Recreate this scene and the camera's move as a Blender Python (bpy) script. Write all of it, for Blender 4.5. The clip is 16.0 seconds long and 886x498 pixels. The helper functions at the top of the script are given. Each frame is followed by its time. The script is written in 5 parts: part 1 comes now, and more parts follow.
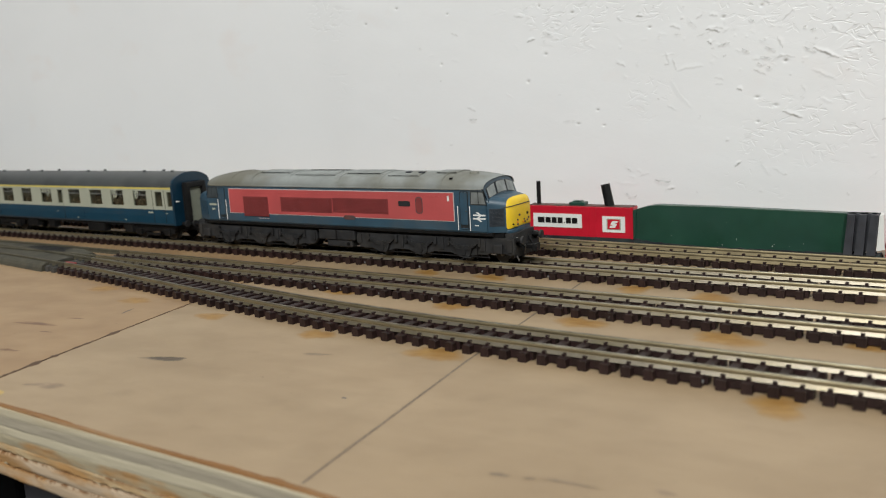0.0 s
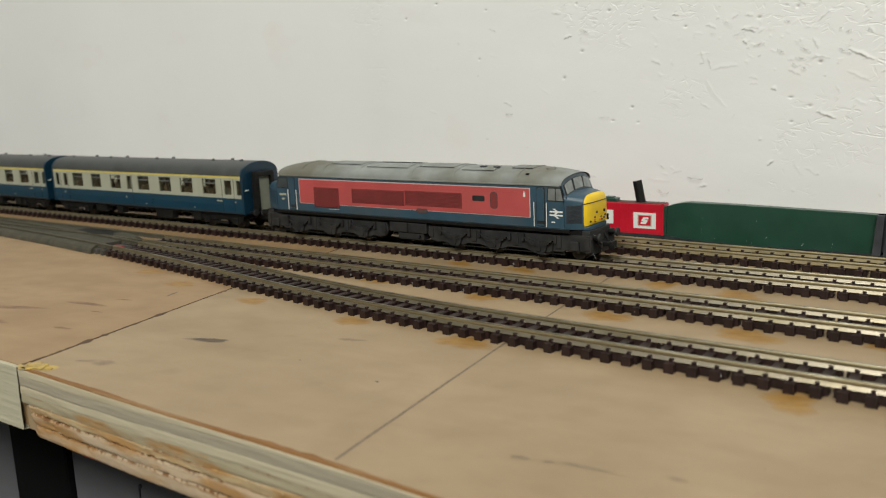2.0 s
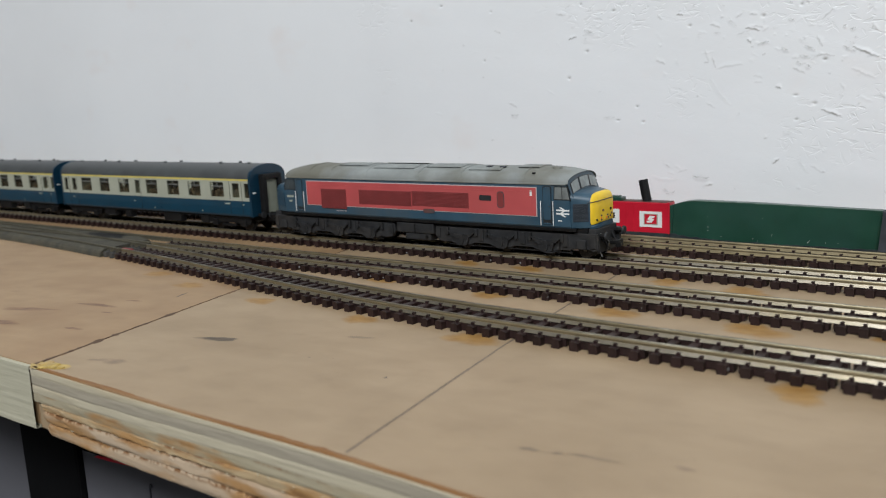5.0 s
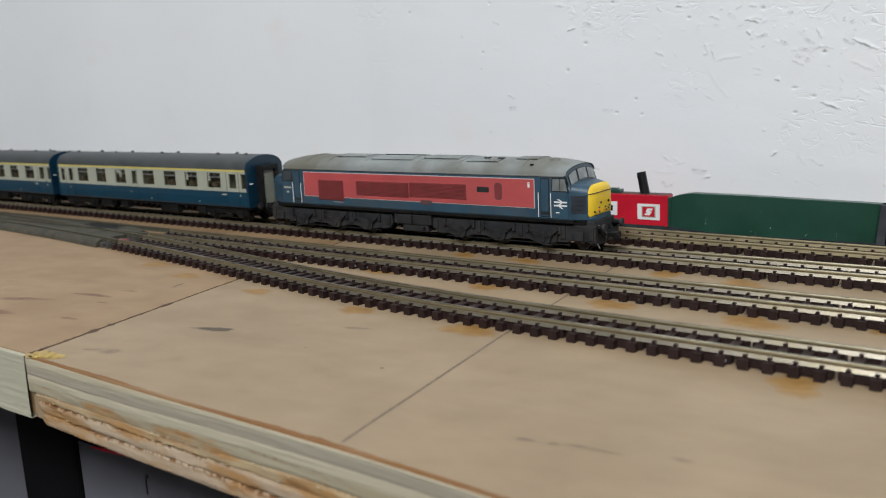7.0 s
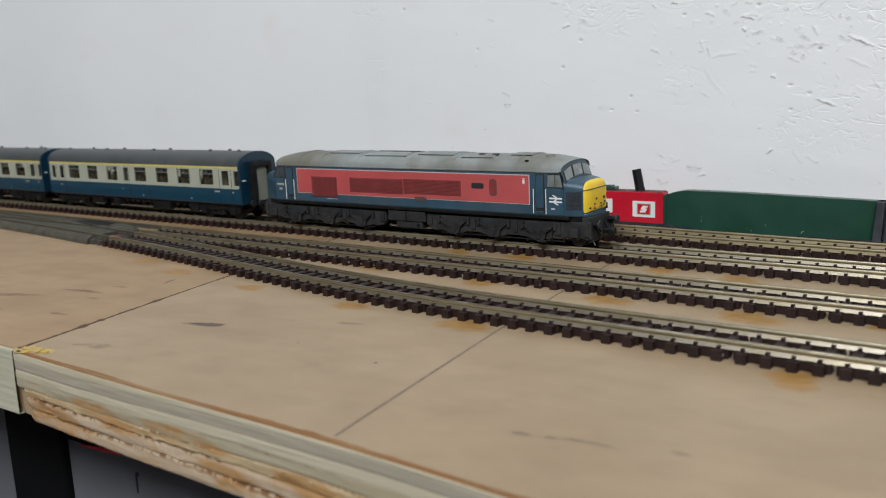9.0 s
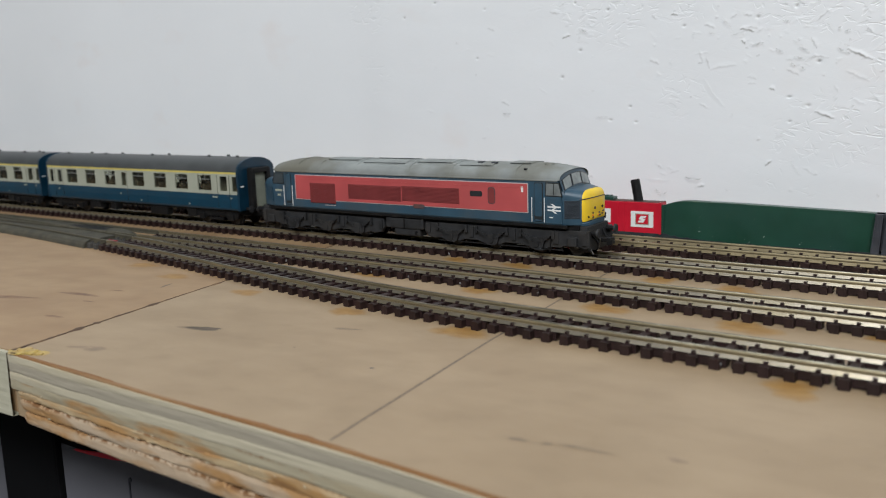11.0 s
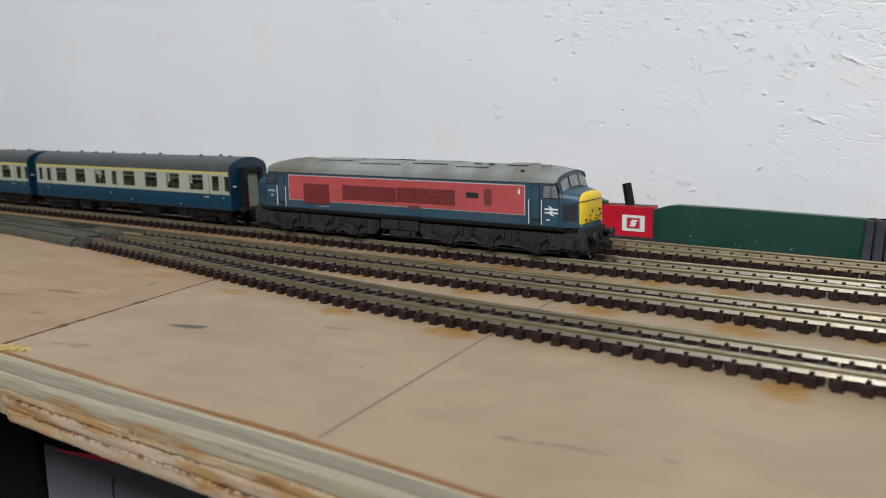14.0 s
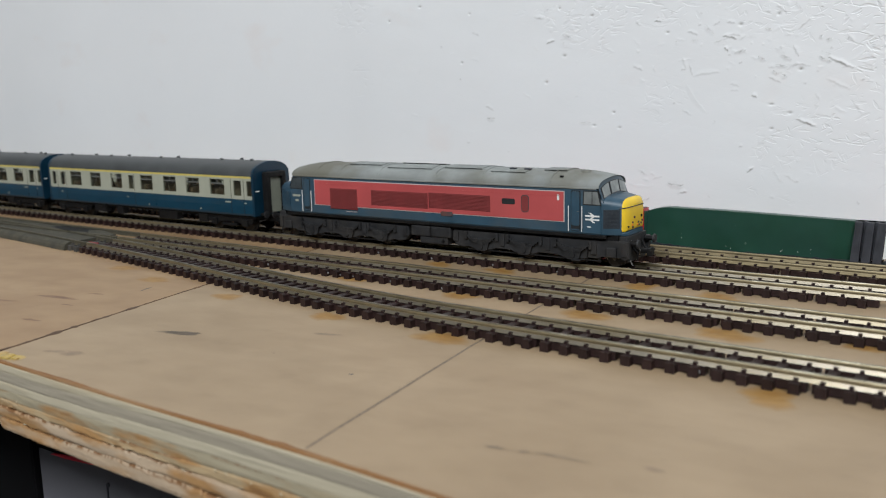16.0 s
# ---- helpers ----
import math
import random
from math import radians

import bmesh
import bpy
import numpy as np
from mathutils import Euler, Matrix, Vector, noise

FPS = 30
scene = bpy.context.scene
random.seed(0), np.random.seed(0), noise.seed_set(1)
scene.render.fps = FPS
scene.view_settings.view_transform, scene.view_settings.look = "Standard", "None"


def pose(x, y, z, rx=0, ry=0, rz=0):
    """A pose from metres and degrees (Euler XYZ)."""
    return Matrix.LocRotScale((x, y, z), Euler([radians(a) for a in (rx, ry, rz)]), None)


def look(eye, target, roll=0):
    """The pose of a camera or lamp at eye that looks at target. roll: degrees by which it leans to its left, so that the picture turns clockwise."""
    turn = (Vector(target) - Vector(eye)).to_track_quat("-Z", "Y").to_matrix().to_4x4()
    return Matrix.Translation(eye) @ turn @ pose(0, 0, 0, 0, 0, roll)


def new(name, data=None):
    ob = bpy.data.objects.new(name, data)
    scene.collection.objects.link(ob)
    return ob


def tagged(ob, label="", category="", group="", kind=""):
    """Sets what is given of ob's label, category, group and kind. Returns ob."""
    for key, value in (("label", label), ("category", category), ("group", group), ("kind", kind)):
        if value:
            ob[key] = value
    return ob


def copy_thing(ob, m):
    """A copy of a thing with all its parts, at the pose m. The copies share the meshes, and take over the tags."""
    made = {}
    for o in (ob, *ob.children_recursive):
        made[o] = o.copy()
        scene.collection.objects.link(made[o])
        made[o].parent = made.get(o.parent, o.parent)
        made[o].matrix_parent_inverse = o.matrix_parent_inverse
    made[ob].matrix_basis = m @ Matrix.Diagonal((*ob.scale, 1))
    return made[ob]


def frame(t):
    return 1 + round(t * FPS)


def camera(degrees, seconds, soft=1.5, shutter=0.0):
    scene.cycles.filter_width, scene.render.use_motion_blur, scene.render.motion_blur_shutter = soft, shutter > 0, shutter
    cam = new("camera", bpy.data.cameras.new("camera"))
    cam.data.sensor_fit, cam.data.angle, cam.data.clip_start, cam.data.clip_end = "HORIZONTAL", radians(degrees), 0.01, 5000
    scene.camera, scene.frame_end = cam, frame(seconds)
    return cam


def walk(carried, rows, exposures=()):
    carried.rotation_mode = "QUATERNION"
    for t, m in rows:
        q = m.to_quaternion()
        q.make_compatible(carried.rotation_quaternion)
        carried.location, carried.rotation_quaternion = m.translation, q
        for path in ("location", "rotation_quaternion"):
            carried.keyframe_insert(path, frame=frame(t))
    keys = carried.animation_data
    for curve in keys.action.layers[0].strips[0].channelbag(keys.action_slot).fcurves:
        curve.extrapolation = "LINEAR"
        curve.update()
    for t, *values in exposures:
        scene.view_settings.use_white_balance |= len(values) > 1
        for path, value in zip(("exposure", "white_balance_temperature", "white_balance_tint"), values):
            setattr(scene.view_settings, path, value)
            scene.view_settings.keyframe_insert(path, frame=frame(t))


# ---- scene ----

# camera: x along the rails, y towards the wall, z up from the board, lengths in mm
MM = 0.001
cam = camera(54.4, 16.0, soft=1.05)
cam.data.dof.use_dof, cam.data.dof.focus_distance, cam.data.dof.aperture_fstop = True, 0.24, 28.0
PATH = [
    (0, 106.84, -225.50, 55.02, 33.220, -10.385, 3.281),
    (0.5, 110.34, -227.32, 54.10, 33.526, -10.125, 3.090),
    (0.7, 110.46, -228.01, 53.20, 33.629, -9.889, 2.908),
    (1, 110.64, -229.04, 51.85, 34.090, -9.555, 2.634),
    (1.2, 111.22, -229.74, 53.41, 34.807, -9.720, 2.549),
    (1.3, 111.51, -230.10, 54.18, 35.146, -9.430, 2.506),
    (1.5, 112.09, -230.80, 55.74, 35.495, -9.688, 2.421),
    (1.7, 112.01, -230.85, 56.25, 35.907, -9.881, 2.439),
    (1.8, 111.97, -230.88, 56.50, 35.803, -10.322, 2.449),
    (2, 111.89, -230.93, 57.01, 35.832, -10.945, 2.467),
    (2.5, 111.91, -231.09, 55.60, 35.755, -10.857, 2.664),
    (3, 112.00, -231.62, 55.31, 35.795, -10.671, 2.813),
    (3.5, 112.53, -231.77, 56.02, 35.945, -10.822, 2.942),
    (4, 112.48, -232.24, 55.98, 36.122, -10.567, 2.977),
    (6.5, 112.51, -232.54, 54.85, 36.115, -10.783, 2.827),
    (7, 112.24, -231.97, 54.80, 36.035, -11.014, 2.686),
    (7.5, 111.78, -231.96, 54.83, 36.004, -10.833, 2.726),
    (8, 110.91, -231.28, 54.46, 35.773, -11.245, 2.597),
    (8.5, 111.60, -231.63, 54.20, 35.901, -11.196, 2.617),
    (9, 111.02, -230.85, 52.71, 35.630, -10.881, 2.492),
    (11.5, 110.52, -230.68, 51.61, 35.545, -10.158, 1.721),
    (12, 110.15, -230.45, 51.44, 35.365, -10.084, 1.646),
    (12.5, 109.70, -230.66, 49.26, 35.090, -9.423, 1.503),
    (13, 109.89, -230.41, 50.10, 35.216, -9.495, 1.361),
    (13.5, 109.39, -229.85, 49.61, 35.007, -9.622, 1.174),
    (14, 109.31, -229.76, 49.57, 34.949, -9.704, 1.071),
    (14.5, 109.91, -229.72, 50.73, 35.100, -9.831, 1.087),
    (15, 109.13, -228.62, 50.10, 34.671, -10.148, 1.087),
    (15.5, 110.17, -229.33, 50.27, 34.688, -9.841, 1.140),
    (16, 111.40, -229.59, 52.21, 34.748, -10.022, 1.314),
]
EXPOSURES = [(0, 0.05, 6900, 9), (1, 0.05, 7050, 8), (2, 0.0, 7350, 6), (2.4, 0.0, 6800, 10), (3, 0.0, 6450, 10), (16, 0.0, 6450, 10)]
walk(cam, [(t, pose(x * MM, y * MM, z * MM, 90 + pitch, roll, yaw)) for t, x, y, z, yaw, pitch, roll in PATH], EXPOSURES)

# light: one ceiling lamp over the layout and an added fill at the right, in a pale room
world = bpy.data.worlds.new("room_air")
scene.world = world
world.use_nodes = True
world.node_tree.nodes["Background"].inputs[0].default_value = (0.8, 0.86, 0.95, 1)
world.node_tree.nodes["Background"].inputs[1].default_value = 0.01
# the second light is no known lamp; it brightens the wall towards the right
for name, eye, power in (("ceiling_lamp", (0.05, -1.35, 1.25), 17.5), ("right_fill_light", (0.95, -1.25, 1.2), 20)):
    lamp = bpy.data.lights.new(name, "AREA")
    lamp.shape, lamp.size, lamp.size_y = "RECTANGLE", 0.6, 0.35
    lamp.energy, lamp.color = power, (0.93, 0.97, 1.0)
    new(name, lamp).matrix_world = look(eye, (0, 0.05, 0.05))


# ---- materials ----
def mat(name, col, rough=0.5, metal=0.0, var=0.15, scale=250, bump=0.1, bscale=1800, dirt=None, dirt_at=0.55, dirt_w=0.15, spec=0.5, island=0.0):
    """Painted, plastic or metal surface: colour varied at two scales, fine relief, patches of dirt."""
    m = bpy.data.materials.new(name)
    m.use_nodes = True
    nt = m.node_tree
    N, L = nt.nodes, nt.links
    b = N["Principled BSDF"]
    b.inputs["Metallic"].default_value = metal
    b.inputs["Specular IOR Level"].default_value = spec
    tc = N.new("ShaderNodeTexCoord")
    n1 = N.new("ShaderNodeTexNoise")
    n1.inputs["Scale"].default_value, n1.inputs["Detail"].default_value = scale, 6
    L.new(tc.outputs["Object"], n1.inputs["Vector"])
    n2 = N.new("ShaderNodeTexNoise")
    n2.inputs["Scale"].default_value, n2.inputs["Detail"].default_value = bscale, 4
    L.new(tc.outputs["Object"], n2.inputs["Vector"])
    r = N.new("ShaderNodeValToRGB")
    r.color_ramp.elements[0].position, r.color_ramp.elements[1].position = 0.3, 0.7
    r.color_ramp.elements[0].color = (*[c * (1 - var) for c in col], 1)
    r.color_ramp.elements[1].color = (*[min(1, c * (1 + var)) for c in col], 1)
    L.new(n1.outputs["Fac"], r.inputs["Fac"])
    out = r.outputs["Color"]
    if dirt:
        d = N.new("ShaderNodeTexNoise")
        d.inputs["Scale"].default_value, d.inputs["Detail"].default_value = scale * 0.45, 8
        L.new(tc.outputs["Object"], d.inputs["Vector"])
        k = N.new("ShaderNodeMapRange")
        k.inputs[1].default_value, k.inputs[2].default_value = dirt_at - dirt_w, dirt_at + dirt_w
        L.new(d.outputs["Fac"], k.inputs[0])
        mx = N.new("ShaderNodeMix")
        mx.data_type = "RGBA"
        L.new(k.outputs[0], mx.inputs["Factor"])
        L.new(out, mx.inputs["A"])
        mx.inputs["B"].default_value = (*dirt, 1)
        out = mx.outputs["Result"]
    if island:
        oi = N.new("ShaderNodeObjectInfo")
        h = N.new("ShaderNodeHueSaturation")
        k = N.new("ShaderNodeMapRange")
        k.inputs[3].default_value, k.inputs[4].default_value = 1 - island, 1 + island
        L.new(oi.outputs["Random"], k.inputs[0])
        L.new(k.outputs[0], h.inputs["Value"])
        L.new(out, h.inputs["Color"])
        out = h.outputs["Color"]
    L.new(out, b.inputs["Base Color"])
    k = N.new("ShaderNodeMapRange")
    k.inputs[3].default_value, k.inputs[4].default_value = max(0.03, rough - 0.1), min(1, rough + 0.1)
    L.new(n1.outputs["Fac"], k.inputs[0])
    L.new(k.outputs[0], b.inputs["Roughness"])
    if bump:
        bp = N.new("ShaderNodeBump")
        bp.inputs["Strength"].default_value, bp.inputs["Distance"].default_value = bump, 0.0002
        L.new(n2.outputs["Fac"], bp.inputs["Height"])
        L.new(bp.outputs["Normal"], b.inputs["Normal"])
    return m


def clear_pane(name, tint, gloss):
    m = bpy.data.materials.new(name)
    m.use_nodes = True
    nt = m.node_tree
    mix, clear, shine = nt.nodes.new("ShaderNodeMixShader"), nt.nodes.new("ShaderNodeBsdfTransparent"), nt.nodes.new("ShaderNodeBsdfGlossy")
    clear.inputs["Color"].default_value = (*tint, 1)
    shine.inputs["Roughness"].default_value = 0.12
    mix.inputs[0].default_value = gloss
    nt.links.new(clear.outputs[0], mix.inputs[1])
    nt.links.new(shine.outputs[0], mix.inputs[2])
    nt.links.new(mix.outputs[0], nt.nodes["Material Output"].inputs["Surface"])
    return m


def stretched(nt, scale, turn, detail=4, axis="z"):
    """Noise drawn out along one direction; scale per metre along its own axes."""
    N, L = nt.nodes, nt.links
    tc = N.new("ShaderNodeTexCoord")
    mp = N.new("ShaderNodeMapping")
    mp.vector_type = "TEXTURE"
    mp.inputs["Rotation"].default_value = turn
    mp.inputs["Scale"].default_value = [1 / s for s in scale]
    L.new(tc.outputs["Object"], mp.inputs["Vector"])
    n = N.new("ShaderNodeTexNoise")
    n.inputs["Scale"].default_value, n.inputs["Detail"].default_value = 1, detail
    L.new(mp.outputs["Vector"], n.inputs["Vector"])
    return n.outputs["Fac"]


def ramp(nt, src, a, b, ca=(0, 0, 0), cb=(1, 1, 1)):
    r = nt.nodes.new("ShaderNodeValToRGB")
    r.color_ramp.elements[0].position, r.color_ramp.elements[1].position = a, b
    r.color_ramp.elements[0].color, r.color_ramp.elements[1].color = (*ca, 1), (*cb, 1)
    nt.links.new(src, r.inputs["Fac"])
    return r.outputs["Color"]


def mathn(nt, op, a, b):
    n = nt.nodes.new("ShaderNodeMath")
    n.operation = op
    for k, s in enumerate((a, b)):
        if isinstance(s, (int, float)):
            n.inputs[k].default_value = s
        else:
            nt.links.new(s, n.inputs[k])
    return n.outputs[0]


def mixc(nt, fac, a, b):
    n = nt.nodes.new("ShaderNodeMix")
    n.data_type = "RGBA"
    nt.links.new(fac, n.inputs["Factor"])
    for key, s in (("A", a), ("B", b)):
        if isinstance(s, tuple):
            n.inputs[key].default_value = (*s, 1)
        else:
            nt.links.new(s, n.inputs[key])
    return n.outputs["Result"]


def blank(name, rough):
    m = bpy.data.materials.new(name)
    m.use_nodes = True
    b = m.node_tree.nodes["Principled BSDF"]
    b.inputs["Roughness"].default_value = rough
    return m, m.node_tree, b


def relief(nt, b, height, strength, distance):
    bp = nt.nodes.new("ShaderNodeBump")
    bp.inputs["Strength"].default_value, bp.inputs["Distance"].default_value = strength, distance
    nt.links.new(height, bp.inputs["Height"])
    nt.links.new(bp.outputs["Normal"], b.inputs["Normal"])


def plywood(name, light, dark, stain, turn=0.0, spot=None):
    """Ply face; spot: two colours of a stain that fades out over the wood by the mesh's own fade values."""
    m, nt, b = blank(name, 0.5)
    grain = stretched(nt, (40, 200, 200), (0, 0, turn), 6)
    col = ramp(nt, grain, 0.2, 0.85, dark, light)
    cloud = stretched(nt, (30, 42, 42), (0, 0, turn + 0.5), 5)
    col = mixc(nt, mathn(nt, "MULTIPLY", ramp(nt, cloud, 0.40, 0.68), 0.6), col, stain)
    mott = stretched(nt, (85, 130, 130), (0, 0, turn + 0.35), 6)
    col = mixc(nt, mathn(nt, "MULTIPLY", ramp(nt, mott, 0.48, 0.68), 0.22), col, tuple(0.8 * c for c in stain))
    pale = stretched(nt, (38, 60, 60), (0, 0, turn - 0.4), 5)
    col = mixc(nt, mathn(nt, "MULTIPLY", ramp(nt, pale, 0.52, 0.72), 0.25), col, tuple(min(1, 1.12 * c) for c in light))
    smear = stretched(nt, (80, 130, 130), (0, 0, turn + 0.25), 5)
    col = mixc(nt, mathn(nt, "MULTIPLY", ramp(nt, smear, 0.64, 0.80), 0.3), col, tuple(0.62 * c for c in stain))
    specks = stretched(nt, (420, 900, 900), (0, 0, turn), 2)
    col = mixc(nt, ramp(nt, specks, 0.76, 0.82), col, tuple(0.55 * c for c in dark))
    if spot:
        at = nt.nodes.new("ShaderNodeAttribute")
        at.attribute_name = "fade"
        fray = stretched(nt, (500, 900, 900), (0, 0, 0.3), 5)
        k = nt.nodes.new("ShaderNodeMapRange")
        k.inputs[1].default_value, k.inputs[2].default_value = 0.1, 1.0
        nt.links.new(mathn(nt, "ADD", at.outputs["Fac"], mathn(nt, "MULTIPLY", mathn(nt, "SUBTRACT", fray, 0.5), 0.8)), k.inputs[0])
        inside = nt.nodes.new("ShaderNodeMapRange")
        inside.inputs[2].default_value = 0.25
        nt.links.new(at.outputs["Fac"], inside.inputs[0])
        tone = stretched(nt, (260, 420, 420), (0, 0, 0.3), 5)
        col = mixc(nt, mathn(nt, "MULTIPLY", k.outputs[0], inside.outputs[0]), col, ramp(nt, tone, 0.35, 0.7, spot[0], spot[1]))
    nt.links.new(col, b.inputs["Base Color"])
    fine = stretched(nt, (300, 1200, 1200), (0, 0, turn), 4)
    relief(nt, b, fine, 0.10, 0.0002)
    return m


WOOD = ((0.385, 0.28, 0.172), (0.335, 0.238, 0.143), (0.275, 0.19, 0.108))
WOOD_L = ((0.39, 0.262, 0.143), (0.33, 0.212, 0.113), (0.255, 0.148, 0.072), 0.1)
M_BOARD = plywood("birch_plywood", *WOOD)
M_BOARD_L = plywood("pink_plywood", *WOOD_L)
M_GLUE = plywood("amber_glue_on_wood", *WOOD, spot=((0.27, 0.135, 0.03), (0.36, 0.205, 0.06)))
M_GLUE_L = plywood("amber_glue_on_pink_wood", *WOOD_L, spot=((0.27, 0.135, 0.03), (0.36, 0.205, 0.06)))
M_KNOT = plywood("dark_wood_knot", *WOOD, spot=((0.03, 0.021, 0.013), (0.12, 0.082, 0.05)))
M_KNOT_L = plywood("dark_knot_in_pink_wood", *WOOD_L, spot=((0.04, 0.03, 0.025), (0.12, 0.085, 0.06)))
M_SMUDGE = plywood("grey_wood_smudge", *WOOD, spot=((0.15, 0.108, 0.07), (0.25, 0.18, 0.115)))
M_SCUFF = plywood("brown_wood_scuff", *WOOD, spot=((0.20, 0.14, 0.09), (0.30, 0.21, 0.135)))
M_STREAK = plywood("reddish_wood_streak", *WOOD_L, spot=((0.15, 0.075, 0.04), (0.26, 0.145, 0.075)))


def ply_edge(name, a, b2, stain, amount, rust=0.0, dash=0.8):
    """Sawn ply: grain, broad stain, rusty patches of old glue, a few torn fibres."""
    m, nt, b = blank(name, 0.65)
    grain = stretched(nt, (40, 900, 900), (0, 0, 0), 6)
    col = ramp(nt, grain, 0.1, 0.9, b2, a)
    broad = stretched(nt, (30, 200, 200), (0, 0, 0), 6)
    col = mixc(nt, mathn(nt, "MULTIPLY", ramp(nt, broad, 0.96 - amount, 1.25 - amount), 0.8), col, stain)
    fibre = stretched(nt, (120, 1500, 1500), (0, 0, 0), 4)
    col = mixc(nt, mathn(nt, "MULTIPLY", ramp(nt, fibre, 0.62, 0.74), 0.5), col, tuple(0.7 * c for c in b2))
    if rust:
        patch = stretched(nt, (62, 250, 250), (0, 0.03, 0), 7)
        col = mixc(nt, mathn(nt, "MULTIPLY", ramp(nt, patch, 0.70 - rust, 0.84 - rust), 0.85), col, (0.37, 0.19, 0.06))
        core = stretched(nt, (90, 600, 600), (0, 0.03, 0), 5)
        col = mixc(nt, mathn(nt, "MULTIPLY", mathn(nt, "MULTIPLY", ramp(nt, patch, 0.76 - rust, 0.9 - rust), ramp(nt, core, 0.5, 0.66)), 0.7), col, (0.16, 0.07, 0.025))
        at = nt.nodes.new("ShaderNodeAttribute")
        at.attribute_name = "fade"
        crumb = stretched(nt, (240, 1300, 1300), (0, 0.05, 0), 5)
        col = mixc(nt, ramp(nt, mathn(nt, "MULTIPLY", at.outputs["Fac"], mathn(nt, "ADD", crumb, 0.5)), 0.25, 0.85), col, (0.20, 0.095, 0.035))
    torn = stretched(nt, (200, 1500, 1500), (0, 0.06, 0), 5)
    col = mixc(nt, mathn(nt, "MULTIPLY", ramp(nt, torn, dash, dash + 0.07), 0.8), col, tuple(0.4 * c for c in stain))
    nt.links.new(col, b.inputs["Base Color"])
    relief(nt, b, grain, 0.45, 0.0005)
    return m


M_PLY_PALE = ply_edge("pale_ply_edge", (0.53, 0.47, 0.345), (0.46, 0.40, 0.285), (0.40, 0.31, 0.18), 0.40)
M_PLY_GREY = ply_edge("grey_ply_edge", (0.385, 0.335, 0.255), (0.325, 0.282, 0.212), (0.38, 0.32, 0.215), 0.34)
M_PLY_BUFF = ply_edge("buff_ply_edge", (0.40, 0.345, 0.24), (0.33, 0.28, 0.185), (0.40, 0.29, 0.15), 0.42, 0.19, 0.74)
M_PLY_TAN = ply_edge("tan_stained_ply_edge", (0.50, 0.39, 0.245), (0.41, 0.30, 0.17), (0.42, 0.26, 0.11), 0.46, 0.22, 0.72)
M_PLY_PINK = ply_edge("pinkish_ply_edge", (0.50, 0.385, 0.27), (0.42, 0.305, 0.20), (0.42, 0.25, 0.12), 0.44, 0.22, 0.70)
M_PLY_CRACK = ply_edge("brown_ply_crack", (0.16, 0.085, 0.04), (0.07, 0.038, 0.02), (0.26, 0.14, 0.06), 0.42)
M_ARRIS = ply_edge("brown_worn_arris", (0.28, 0.13, 0.038), (0.17, 0.075, 0.022), (0.37, 0.25, 0.14), 0.44)
M_CRUMB = ply_edge("crumbled_joint", (0.12, 0.06, 0.028), (0.05, 0.025, 0.012), (0.26, 0.14, 0.055), 0.44)
M_SIDE_PINE = ply_edge("pale_pine_edge", (0.50, 0.47, 0.355), (0.42, 0.385, 0.28), (0.40, 0.34, 0.22), 0.36)


